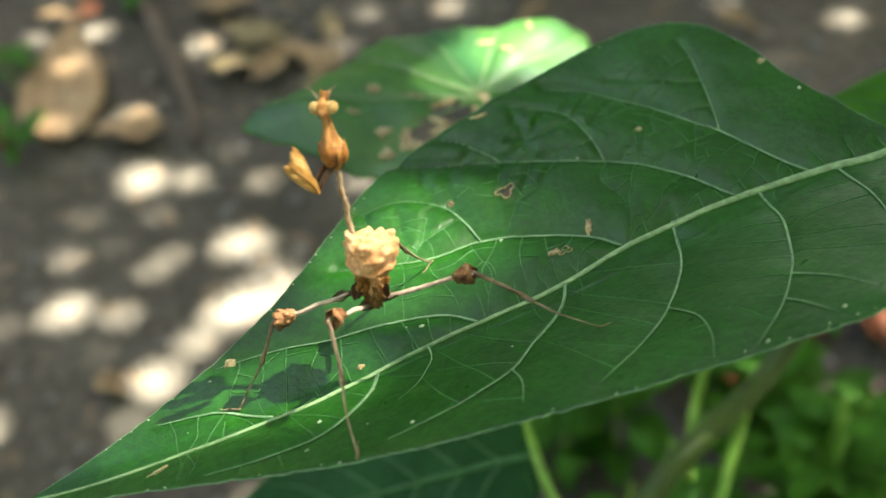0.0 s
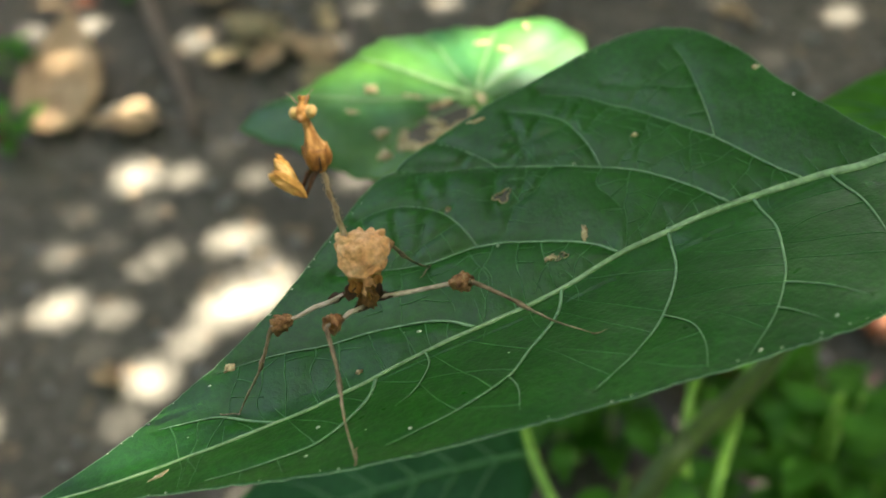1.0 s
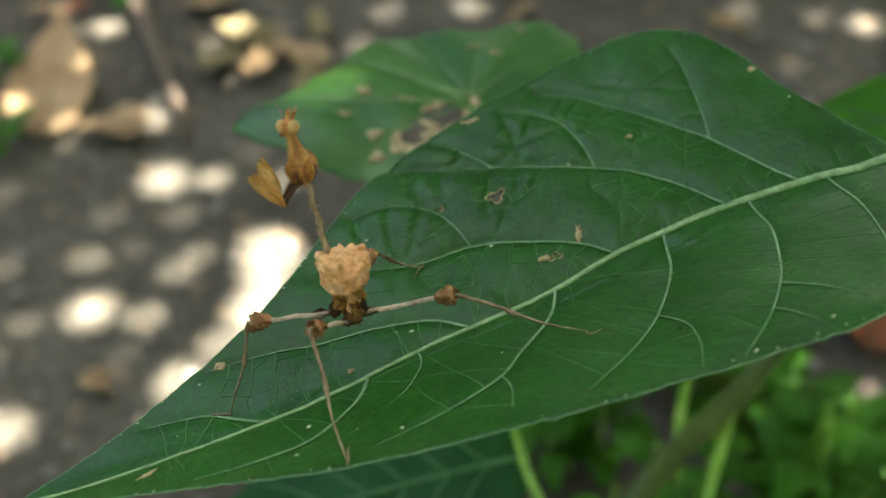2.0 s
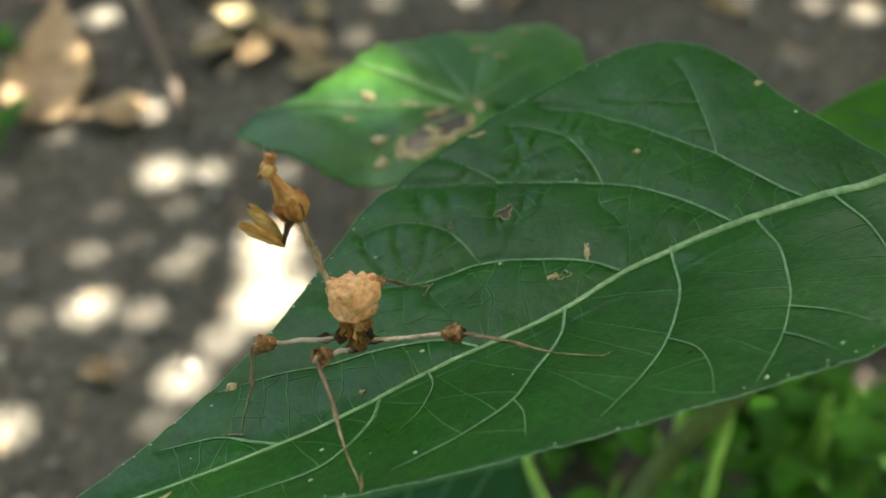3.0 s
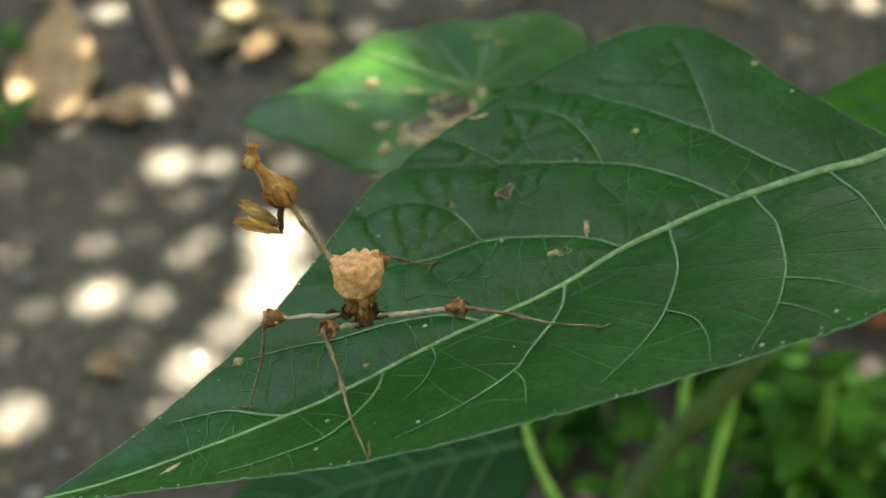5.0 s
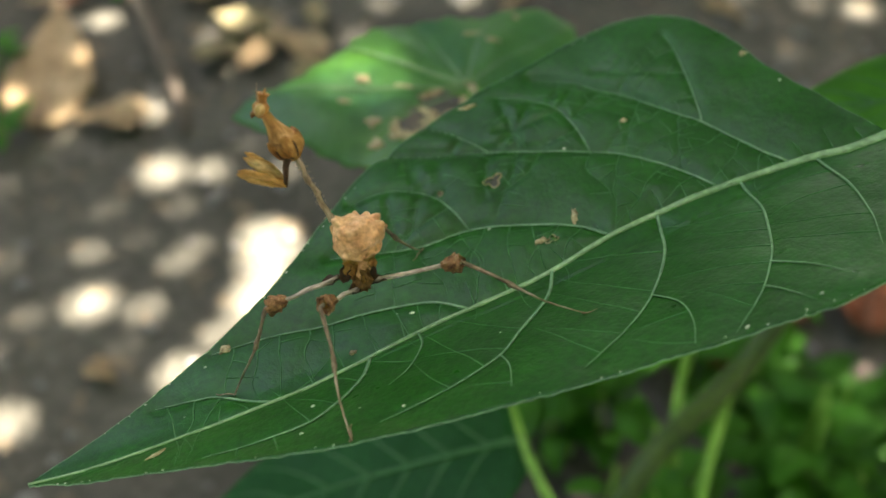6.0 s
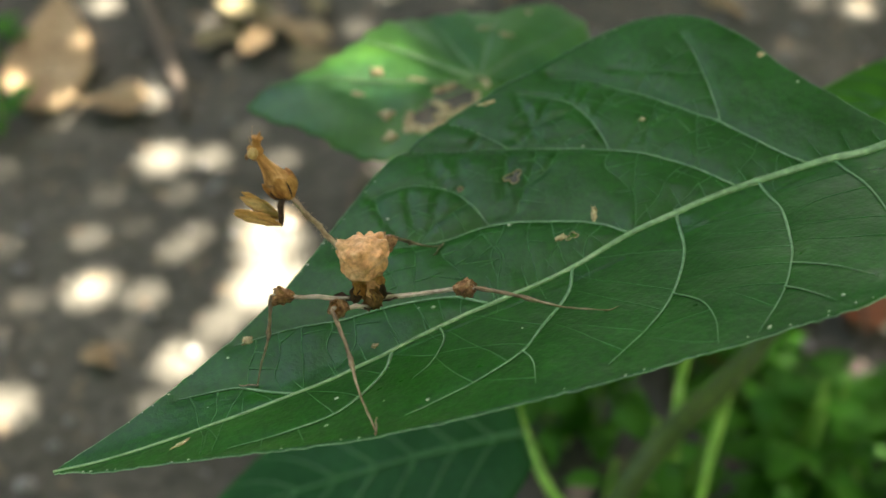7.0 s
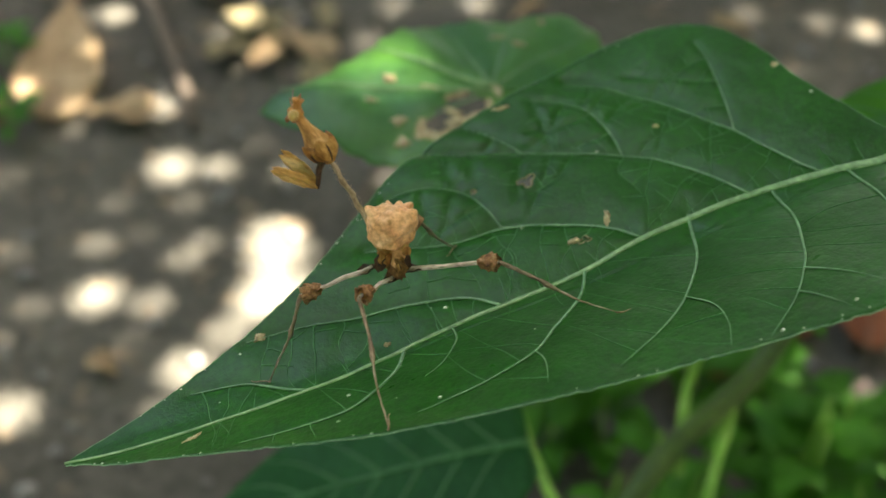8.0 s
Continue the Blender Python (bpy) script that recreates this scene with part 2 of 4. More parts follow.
# ---- ground ----
def ground():
    bm = bmesh.new()
    xs = [-40, -12, -4, -1.6] + [round(-1.2 + 0.03 * i, 3) for i in range(81)] + [1.6, 4, 12, 40]
    ys = [-40, -12, -4, -1.2] + [round(-0.6 + 0.03 * i, 3) for i in range(91)] + [2.6, 5, 12, 40]
    rows = []
    for y in ys:
        row = []
        for x in xs:
            near = abs(x) < 1.3 and -0.7 < y < 2.2
            z = (noise.noise((x * 6, y * 6, 0)) * 0.008 + noise.noise((x * 17, y * 17, 3)) * 0.004) if near else 0
            row.append(bm.verts.new((x, y, z - 0.006)))
        rows.append(row)
    for a, b in zip(rows, rows[1:]):
        for i in range(len(xs) - 1):
            bm.faces.new((a[i], a[i + 1], b[i + 1], b[i]))
    ob = new("ground", mesh_of("ground", bm, SOIL))
    tagged(ob, "bare grey-brown soil with litter and sun dapples", "ground", kind="structure")


ground()

# ---- the large leaf that carries the insect ----
LEAF_TIP, LEAF_TURN = Vector((-0.0813, 0.1284, 0.4212)), 23.68
UPPER = [(0, 0), (18, 6.5), (32, 12.6), (57, 25.2), (76, 39.5), (97, 54), (128, 63.5), (147, 66.4), (160, 68.2), (174, 67), (185.5, 59), (190.5, 46), (192.5, 28.5), (196, 13.5), (200, -5)]
MIDDLE = [(0, 0), (12, -2.5), (35, -3.9), (60, -3.8), (88, -0.8), (116, 0.2), (133, 2.6), (150, 2.8), (162, 1.9), (180, -1.4), (191, -5), (200, -7)]
LOWER = [(0, 0), (9, -5.8), (32, -16.7), (52, -27), (72, -34), (93, -40), (114, -45), (133, -49.6), (151, -53), (175, -50), (193, -33), (200, -9)]
SIDE_VEINS = [
    [(178.5, 0.2), (174.3, 11.7), (170.5, 23.1), (166.6, 30.2), (160.9, 41.9), (156.7, 47.6), (151.5, 55.5), (144, 62)],
    [(161.6, 3.2), (157.3, 13), (150, 24), (140.6, 31.8), (123.4, 43.7), (109.6, 51), (101, 56)],
    [(133.5, 3.6), (129.6, 9.1), (119, 17), (108, 22.4), (98.7, 23), (89.5, 25.3), (76, 31)],
    [(97, 0.3), (91, 6), (79, 10), (66, 12.4), (54, 15.4), (43, 16.5)],
    [(50, -3.8), (41.7, 3.6), (35.8, 5.9), (28, 7.6)],
    [(166.7, 2.4), (163, -10.8), (154.7, -24.7), (148.6, -32), (140.7, -39.4), (129.5, -47)],
    [(146.5, 4), (140, -9.6), (128, -23), (117, -30.7), (104, -37)],
    [(118.5, 1), (112.5, -7.5), (101.5, -16), (94, -21.6), (85.7, -24.3), (76.4, -25.8), (66, -26.5)],
    [(72.7, -3.2), (68.7, -8.9), (61.7, -13.8), (54.5, -17), (44, -16.6), (33, -14.5)],
    [(184, -1.6), (180.5, -16), (174, -30), (166, -42)],
]
BRANCH_VEINS = [
    [(108, 22.4), (106, 33), (102.6, 38.5), (95.5, 43), (86, 44)],
    [(143.6, 29), (144.3, 38), (143.5, 47.7), (139.2, 54.9), (133, 60)],
    [(127.6, -23.4), (128.8, -30.5), (126.7, -38), (122.1, -45.2)],
    [(142.6, -37.6), (143.8, -41.4), (144.9, -49)],
    [(94, -21.6), (93.2, -27.2), (90, -34)],
    [(84.8, -1.2), (83, -7.2), (77, -13.5), (72, -16)],
    [(123.4, 43.7), (118, 54), (113, 60)],
    [(170.5, 23.1), (173.6, 32.5), (177.7, 47.0), (179, 56)],
    [(149.1, -31.3), (152.8, -38.3), (155.2, -46.7)],
]


def leaf_height(u, v):
    """Height of the leaf's surface over its tip, from its own length and side, in metres."""
    a, b = u * 0.99946 + v * 0.0328 + 0.0001, -u * -0.0328 + v * 0.99946 - 0.002
    up, down = (b + math.hypot(b, 0.003)) / 2, (-b + math.hypot(b, 0.003)) / 2
    return 0.4156 + 0.1464 * a - 0.0626 * up + 0.515 * down + 0.455 * (a - 0.1) ** 2 + 0.089 * up * up - LEAF_TIP.z


def leaf_place(u, v, height):
    """World place of a point of the leaf, from millimetres along and across and metres up."""
    return pose(*LEAF_TIP, rz=LEAF_TURN) @ Vector((u / 1000, v / 1000, height))


def large_leaf():
    leaf = thing("large_leaf", pose(*LEAF_TIP, rz=LEAF_TURN), "large dark green ovate leaf with pale veins and insect holes", "leaf")
    rng = random.Random(4)
    ns, nt = 270, 181
    up, mid, low = spline(UPPER, ns), spline(MIDDLE, ns), spline(LOWER, ns)
    main_pts = np.vstack([spline(l, 90) for l in SIDE_VEINS] + [mid])
    mid_pts = np.vstack([spline(l, 50) for l in BRANCH_VEINS])
    rim_pts = np.vstack([up, low])

    # cross veins: each wanders from one side vein until it meets the next
    def wander(at, heading, reach, others):
        path, h = [at], heading
        ph, turn = rng.uniform(0, 100), rng.uniform(-0.012, 0.012)
        for n in range(int(reach / 0.8)):
            h += (0.24 if at[1] > 4 else 0.1) * noise.noise((n * 0.22, ph, 1)) + turn
            p = path[-1] + 0.8 * np.array([math.cos(h), math.sin(h)])
            if ((rim_pts - p) ** 2).sum(1).min() < 1.0:
                break
            path.append(p)
            if n > 2 and ((others - p) ** 2).sum(1).min() < 0.45:
                break
        return path

    fine = []
    lines = [(l, 1) for l in SIDE_VEINS] + [(l, 1.5) for l in BRANCH_VEINS] + [(MIDDLE, 1)]
    for k, (line, gap) in enumerate(lines):
        pts = spline(line, 240)
        others = np.vstack([spline(l, 90) for i, (l, _) in enumerate(lines) if i != k])
        run = 0.0
        for i in range(3, 234):
            run += np.hypot(*(pts[i] - pts[i - 1]))
            far = pts[i][1] > mid[0][1] if line is not MIDDLE else i % 2
            if run < (5.6 if far else 7.5) * gap or pts[i][0] < 30:
                continue
            run = rng.uniform(-1.2, 0.8)
            d = pts[i + 2] - pts[i - 2]
            along = math.atan2(d[1], d[0])
            if line is MIDDLE:
                s = 1 if far else -1
            else:
                s = min((-1, 1), key=lambda q: math.cos(along + q * 1.5))
            if rng.random() < 0.9:
                fine.append(wander(pts[i], along + s * rng.uniform(1.35, 1.75), rng.uniform(16, 32) if line is not MIDDLE else rng.uniform(5, 9), others))
    cross = np.vstack(fine)
    # the net between the cross veins
    for path in fine[:]:
        for i in range(rng.randint(3, 6), len(path) - 2, 6):
            if path[i][1] > 8:
                d = path[i + 1] - path[i - 1]
                fine.append(wander(path[i], math.atan2(d[1], d[0]) + rng.choice((-1, 1)) * rng.uniform(1.1, 1.9), rng.uniform(4, 8), np.vstack([main_pts, mid_pts])))
    fine = [p for p in fine if len(p) > 3]
    fine_pts = np.vstack(fine)

    def relief(pts):
        """Height of the finished surface at points in millimetres: fold, ripples, and tissue swelling between the veins."""
        pts = np.asarray(pts, float)

        def nearest(cloud):
            best = np.full(len(pts), 1e9)
            for c in range(0, len(cloud), 200):
                q = cloud[c:c + 200]
                best = np.minimum(best, ((pts[:, None, 0] - q[None, :, 0]) ** 2 + (pts[:, None, 1] - q[None, :, 1]) ** 2).min(1))
            return np.sqrt(best)
        dm, db, df = nearest(main_pts), nearest(mid_pts), nearest(fine_pts)
        swell = np.clip(1 - np.exp(-dm / 4.0), 0, 1)
        cells = 0.85 * np.tanh(np.sqrt(np.minimum(nearest(cross), db * 0.8) ** 2 + 0.04) / 0.95) + 0.15 * np.tanh(df / 0.8)
        broad = 0.22 + 1.5 * np.clip((pts[:, 1] - 16) / 26, 0, 1) * np.clip((175 - pts[:, 0]) / 60, 0.3, 1)
        lift = (1.1 * swell + 0.8 * cells * broad * np.clip(dm / 2, 0, 1)) * (0.5 + 0.5 * np.clip(pts[:, 0] / 90, 0, 1))
        lift *= np.where(pts[:, 1] < -4, 0.6, 1.0)
        out = []
        for (u, v), h in zip(pts, lift):
            ripple = noise.noise((u * 0.03, v * 0.03, 7)) * 1.0 + noise.noise((u * 0.11, v * 0.11, 2)) * 0.35
            out.append(leaf_height(u / 1000, v / 1000) + (h + ripple * min(1, u / 60)) / 1000)
        return out

    def lay(pts, n, lift=0.0):
        line = spline(pts, n)
        return [(x / 1000, y / 1000, z + lift) for (x, y), z in zip(line, relief(line))]

    holes = [(119.2, 32.9, 1.9, 1.45, 0.4), (122.3, 8.6, 1.25, 0.8, 0.2), (106.7, 36, 0.55, 0.5, 0)]
    uv = np.zeros((ns, nt, 2))
    for j in range(ns):
        for k in range(nt):
            f = 2 * k / (nt - 1) - 1
            g = f * f * 0.15 + abs(f) * 0.85
            e = up[j] if f > 0 else low[j]
            uv[j, k] = mid[j] + (e - mid[j]) * g
            if k in (0, nt - 1):
                tooth = 0.42 * abs(math.sin(j * 0.43 + math.sin(j * 0.21) * 2)) + 0.3 * rng.random() + 0.5 * noise.noise((j * 0.13, k, 3))
                out = (e - mid[j]) / (np.hypot(*(e - mid[j])) + 1e-6)
                uv[j, k] += out * tooth
    flat = uv.reshape(-1, 2)

    grid = np.zeros((ns, nt, 3))
    for i, ((u, v), z) in enumerate(zip(flat, relief(flat))):
        grid[i // nt, i % nt] = (u / 1000, v / 1000, z)

    def in_hole(u, v):
        for hu, hv, a, b, t in holes:
            x, y = u - hu, v - hv
            x, y = x * math.cos(t) + y * math.sin(t), -x * math.sin(t) + y * math.cos(t)
            if (x / a) ** 2 + (y / b) ** 2 < (1 + 0.38 * math.cos(3 * math.atan2(y / b, x / a) + hu)) ** 2:
                return True
        return False

    verts, faces, thick = [], [], 0.00035
    top = grid.reshape(-1, 3)
    verts = [tuple(p) for p in top] + [(p[0], p[1], p[2] - thick) for p in top]
    off = ns * nt
    keep = np.ones((ns - 1, nt - 1), bool)
    for j in range(ns - 1):
        for k in range(nt - 1):
            c = (uv[j, k] + uv[j + 1, k + 1]) / 2
            if in_hole(*c):
                keep[j, k] = False
    for j in range(ns - 1):
        for k in range(nt - 1):
            if not keep[j, k]:
                continue
            a, b, c, d = j * nt + k, j * nt + k + 1, (j + 1) * nt + k + 1, (j + 1) * nt + k
            faces += [(a, d, c, b), (a + off, b + off, c + off, d + off)]
            for (p, q), (jj, kk) in (((a, b), (j - 1, k)), ((b, c), (j, k + 1)), ((c, d), (j + 1, k)), ((d, a), (j, k - 1))):
                if not (0 <= jj < ns - 1 and 0 <= kk < nt - 1) or not keep[jj, kk]:
                    faces.append((p, q, q + off, p + off))
    me = bpy.data.meshes.new("blade")
    me.from_pydata(verts, [], faces)
    me.update()
    me.polygons.foreach_set("use_smooth", [True] * len(me.polygons))
    me.materials.append(MAIN_LEAF)
    blade = new("blade", me)
    blade.parent = leaf

    # midrib and petiole: one stalk that thickens towards the base
    bm = bmesh.new()
    line = lay(MIDDLE, 60, 0.0001)
    line += [(0.206, -0.009, line[-1][2] + 0.001), (0.222, -0.015, line[-1][2] + 0.001), (0.25, -0.035, line[-1][2] - 0.004), (0.285, -0.075, line[-1][2] - 0.02)]
    tube(bm, line, [0.00032 + 0.0013 * (i / 63) ** 1.6 for i in range(64)], 10, 0.75)
    part("midrib", bm, MIDRIB, leaf, "light green midrib running into the petiole")
    for pts in SIDE_VEINS:
        bm = bmesh.new()
        tube(bm, lay(pts, 36, 0.00025), [0.00036 * (1 - i / 35) ** 0.9 + 0.00007 for i in range(36)], 7, 0.6)
        part("side_vein", bm, VEIN, leaf)
    for pts in BRANCH_VEINS:
        bm = bmesh.new()
        tube(bm, lay(pts, 28, 0.0003), [0.00022 * (1 - i / 27) + 0.00006 for i in range(28)], 6, 0.6)
        part("branch_vein", bm, VEIN, leaf)
    bm = bmesh.new()
    for pts in fine:
        n = min(len(pts), 22)
        tube(bm, lay(pts, n, 0.00007), [0.00015 * (1 - i / n) + 0.00006 for i in range(n)], 4, 0.6)
    tagged(part("venation", bm, FINE_VEIN, leaf), kind="stuff")
    for edge in (0, nt - 1):
        bm = bmesh.new()
        tube(bm, [(p[0], p[1], p[2] - 0.0001) for p in grid[2:-2, edge]], 0.00014, 5)
        part("leaf_margin", bm, VEIN, leaf)
    # rims of the holes and dry scars
    for hu, hv, a, b, t in holes:
        bm = bmesh.new()
        ring = []
        for k in range(31):
            w = 2 * math.pi * k / 30
            g = 1.1 * (1 + 0.38 * math.cos(3 * w + hu)) + 0.12 * noise.noise((math.cos(w) * 2 + hu, math.sin(w) * 2 + hv, 1))
            x, y = a * g * math.cos(w), b * g * math.sin(w)
            ring.append((hu + x * math.cos(t) - y * math.sin(t), hv + x * math.sin(t) + y * math.cos(t)))
        tube(bm, [(x / 1000, y / 1000, z) for (x, y), z in zip(ring, relief(ring))], 0.00015, 5)
        part("hole_rim", bm, RIM, leaf)
    scars = [(130, 12.4, 2.3, 0.8, 1.2), (120.0, 9.5, 1.5, 0.85, 0.3), (125.5, 60.7, 2.2, 0.7, -0.2), (70.5, 1.0, 0.9, 0.7, 0), (25.1, -6.7, 2.2, 0.6, 0.3), (190.2, 36.7, 1.0, 0.8, 0), (155, 33.7, 0.9, 0.7, 0), (46.2, 16.6, 1.5, 1.0, 0.2)]
    for su, sv, a, b, t in scars:
        bm = bmesh.new()
        loop = []
        for k in range(14):
            w = 2 * math.pi * k / 14
            g = rng.uniform(0.6, 1.3)
            x, y = a * g * math.cos(w), b * g * math.sin(w)
            loop.append((su + x * math.cos(t) - y * math.sin(t), sv + x * math.sin(t) + y * math.cos(t)))
        hub = bm.verts.new((su / 1000, sv / 1000, relief([(su, sv)])[0] + 0.0003))
        vs = [bm.verts.new((x / 1000, y / 1000, z + 0.0002)) for (x, y), z in zip(loop, relief(loop))]
        ws = [bm.verts.new((v.co.x, v.co.y, v.co.z - 0.0006)) for v in vs]
        for k in range(14):
            bm.faces.new((hub, vs[k], vs[(k + 1) % 14]))
            bm.faces.new((vs[k], ws[k], ws[(k + 1) % 14], vs[(k + 1) % 14]))
        part("dry_scar", bm, SCAR, leaf)
    flecks = [(107, 26.7), (71.8, -24.6), (64.5, -19.4), (87.5, 35.6), (40.8, 13.5), (192, 23.4), (139, 34), (105, 62), (98, -14), (57, -12), (33, 2), (86, 5), (83, 6.5), (112, 20), (147, -48), (132, -47), (70, -8), (52, -20)]
    for edge in (up, low):
        flecks += [tuple(mid[j] + (edge[j] - mid[j]) * rng.uniform(0.975, 1.0)) for j in rng.sample(range(12, 235), 20)]
    for i, ((u, v), z) in enumerate(zip(flecks, relief(flecks))):
        bm = bmesh.new()
        r = rng.uniform(0.16, 0.5) if i < 18 else rng.uniform(0.12, 0.28)
        bmesh.ops.create_icosphere(bm, subdivisions=1, radius=r / 1000)
        for w in bm.verts:
            w.co = Vector((w.co.x * rng.uniform(0.9, 1.7), w.co.y, w.co.z * 0.35)) + Vector((u / 1000, v / 1000, z))
        part("fleck", bm, FLECK, leaf)
    return {side: relief([at])[0] for side, at in FEET.items()}


# where the insect's feet stand on the leaf (mm)
FEET = {"left": (44.1, 3.0), "right": (113.7, -20.1), "front": (58.8, -29.3), "back": (95.6, 21.7)}
FOOT_HEIGHT = large_leaf()


# ---- leaves and stalks round it ----
def plain_leaf(name, at, length, width, mat, label, seed, droop=0.1, fold=0.1, wave=0.12, vein=FINE_VEIN, group="", pairs=6, stalk=0.0, nx=26, ny=13):
    leaf = thing(name, at, label, "leaf", group)
    bm = bmesh.new()
    grid = simple_leaf(length, width, droop, fold, wave, seed, nx, ny)
    sheet(bm, grid, 0.0004)
    part("blade", bm, mat, leaf)
    mid = grid[ny // 2]
    bm = bmesh.new()
    line = [(p[0], p[1], p[2] + 0.0003) for p in mid]
    if stalk:
        line = [(-stalk, 0, -stalk * 0.5), (-stalk * 0.4, 0, -stalk * 0.12)] + line
    n = len(line)
    tube(bm, line, [length * 0.011 * (1 - i / n) + 0.0002 for i in range(n)], 7, 0.8)
    part("midrib", bm, vein, leaf)
    for k in range(pairs):
        for s in (1, -1):
            i0 = int((k + 0.6) * (nx - 4) / pairs * 0.8) + 1
            pts = []
            for f in np.linspace(0, 0.86, 9):
                i = min(nx - 1.01, i0 + f * nx * 0.24)
                a, b = int(i), i - int(i)
                jj = (ny // 2) * (1 + s * f)
                c, d = min(int(jj), ny - 2), jj - min(int(jj), ny - 2)
                g = [Vector(grid[c + y][a + x]) for y in (0, 1) for x in (0, 1)]
                q = (g[0] * (1 - b) + g[1] * b) * (1 - d) + (g[2] * (1 - b) + g[3] * b) * d
                pts.append((q.x, q.y, q.z + 0.0002))
            bm = bmesh.new()
            tube(bm, pts, [length * 0.005 * (1 - i / 9) + 0.0001 for i in range(9)], 5, 0.7)
            part("side_vein", bm, vein, leaf)
    return leaf


def spotted_leaf():
    """A heart-shaped leaf whose veins spread from the stalk; its tip points to -x."""
    leaf = thing("spotted_leaf", pose(0.012, 0.309, 0.382, 4, 3, 0), "heart-shaped green leaf with tan insect spots, partly sunlit", "leaf")
    angles = [-180, -150, -120, -90, -73, -55, -40, -24, -11, 2, 25, 50, 75, 100, 130, 155, 180]
    reach = [8, 22, 15, 15, 24, 42, 51, 62, 77, 57, 47, 45, 41, 42, 54, 40, 8]
    curve = spline(list(zip(angles, reach)), 110)

    def point(a, r, f):
        t = radians(a)
        x, y = -r * f * math.cos(t), r * f * math.sin(t)
        z = 3.5 * f * f * math.cos(3 * t) * 0.5 + 2.0 * noise.noise((x * 0.05, y * 0.05, 4)) - 5 * f * f * f
        near = min(abs((a - v + 180) % 360 - 180) for v in (-11, 20, -42, 58, 95, 130))
        return (x / 1000, y / 1000, (z + 1.6 * f * min(1, near / 12)) / 1000)
    bm = bmesh.new()
    grid = [[point(a, r * (1 + 0.015 * math.sin(i * 1.9)), 0.02 + 0.98 * k / 36) for i, (a, r) in enumerate(curve)] for k in range(37)]
    sheet(bm, grid, 0.0004)

    def eaten(p, grow=1.0):
        x, y = p[0] * 1000 + 12, p[1] * 1000 + 13
        u, v = (x + y) * 0.707, (x - y) * 0.707
        return (u / 13) ** 2 + (v / 5.5) ** 2 < grow * (1 + 0.8 * noise.noise((x * 0.25, y * 0.25, 2)))
    bmesh.ops.delete(bm, geom=[f for f in bm.faces if eaten(f.calc_center_median())], context="FACES")
    part("blade", bm, BACK_LEAF, leaf)
    # the dry border of the part that insects have eaten
    bm = bmesh.new()
    for k in range(36):
        for i in range(len(curve) - 1):
            q = [grid[k][i], grid[k][i + 1], grid[k + 1][i + 1], grid[k + 1][i]]
            c = np.mean(np.array(q), 0)
            if eaten(c, 1.7) and not eaten(c, 0.95) and noise.noise(Vector(c) * 130) > -0.12:
                top = [bm.verts.new((p[0], p[1], p[2] + 0.0006)) for p in q]
                low = [bm.verts.new((p[0], p[1], p[2] - 0.0008)) for p in q]
                bm.faces.new(top)
                bm.faces.new(low[::-1])
                for j in range(4):
                    bm.faces.new((top[j], low[j], low[(j + 1) % 4], top[(j + 1) % 4]))
    part("dry_border", bm, SCAR, leaf, "tan dry border of an eaten gap")
    for a, thick in ((-11, 0.45), (20, 0.95), (-42, 0.25), (58, 0.2), (95, 0.2), (130, 0.2)):
        r = np.interp(a, curve[:, 0], curve[:, 1])
        bm = bmesh.new()
        pts = [point(a + 6 * math.sin(2 * f), r, f) for f in np.linspace(0.02, 0.93, 14)]
        tube(bm, [(p[0], p[1], p[2] + 0.0003) for p in pts], [0.0013 * thick * (1 - i / 14) + 0.0002 for i in range(14)], 6, 0.7)
        part("main_vein", bm, BACK_VEIN, leaf)
    rng = random.Random(9)
    for a, f, n, w in [(1, 0.6, 4.6, 4.2), (-14, 0.55, 4, 1.8), (-30, 0.62, 5, 4), (-60, 0.55, 10, 4.5), (-46, 0.4, 8, 2.4), (-42, 0.78, 5, 4), (-70, 0.8, 7, 4), (-6, 0.3, 7, 1.2), (95, 0.7, 7, 1.2), (115, 0.85, 2, 2.4), (112, 0.5, 5, 1.4)]:
        c = Vector(point(a, np.interp(a, curve[:, 0], curve[:, 1]), f))
        bm = bmesh.new()
        hub = bm.verts.new(c + Vector((0, 0, 0.0011)))
        t = rng.uniform(-0.5, 0.5)
        vs = []
        for k in range(12):
            b = 6.283 * k / 12
            g = rng.uniform(0.45, 1.45)
            x, y = n * 0.5 * g * math.cos(b), w * 0.5 * g * math.sin(b)
            vs.append(bm.verts.new(c + Vector((x * math.cos(t) - y * math.sin(t), x * math.sin(t) + y * math.cos(t), 0.7)) / 1000))
        ws = [bm.verts.new(v.co - Vector((0, 0, 0.0011))) for v in vs]
        for k in range(12):
            bm.faces.new((hub, vs[k], vs[(k + 1) % 12]))
            bm.faces.new((vs[k], ws[k], ws[(k + 1) % 12], vs[(k + 1) % 12]))
        part("dry_spot", bm, SCAR, leaf)
    bm = bmesh.new()
    tube(bm, spline([(0.0, 0, -0.001), (0.02, -0.012, -0.006), (0.06, -0.03, -0.03), (0.11, 0.0, -0.1)], 14), 0.0016, 8)
    part("stalk", bm, PETIOLE, leaf)


spotted_leaf()

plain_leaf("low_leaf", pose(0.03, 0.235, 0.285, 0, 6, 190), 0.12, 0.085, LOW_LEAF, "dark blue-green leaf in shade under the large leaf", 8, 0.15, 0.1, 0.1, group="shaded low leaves")


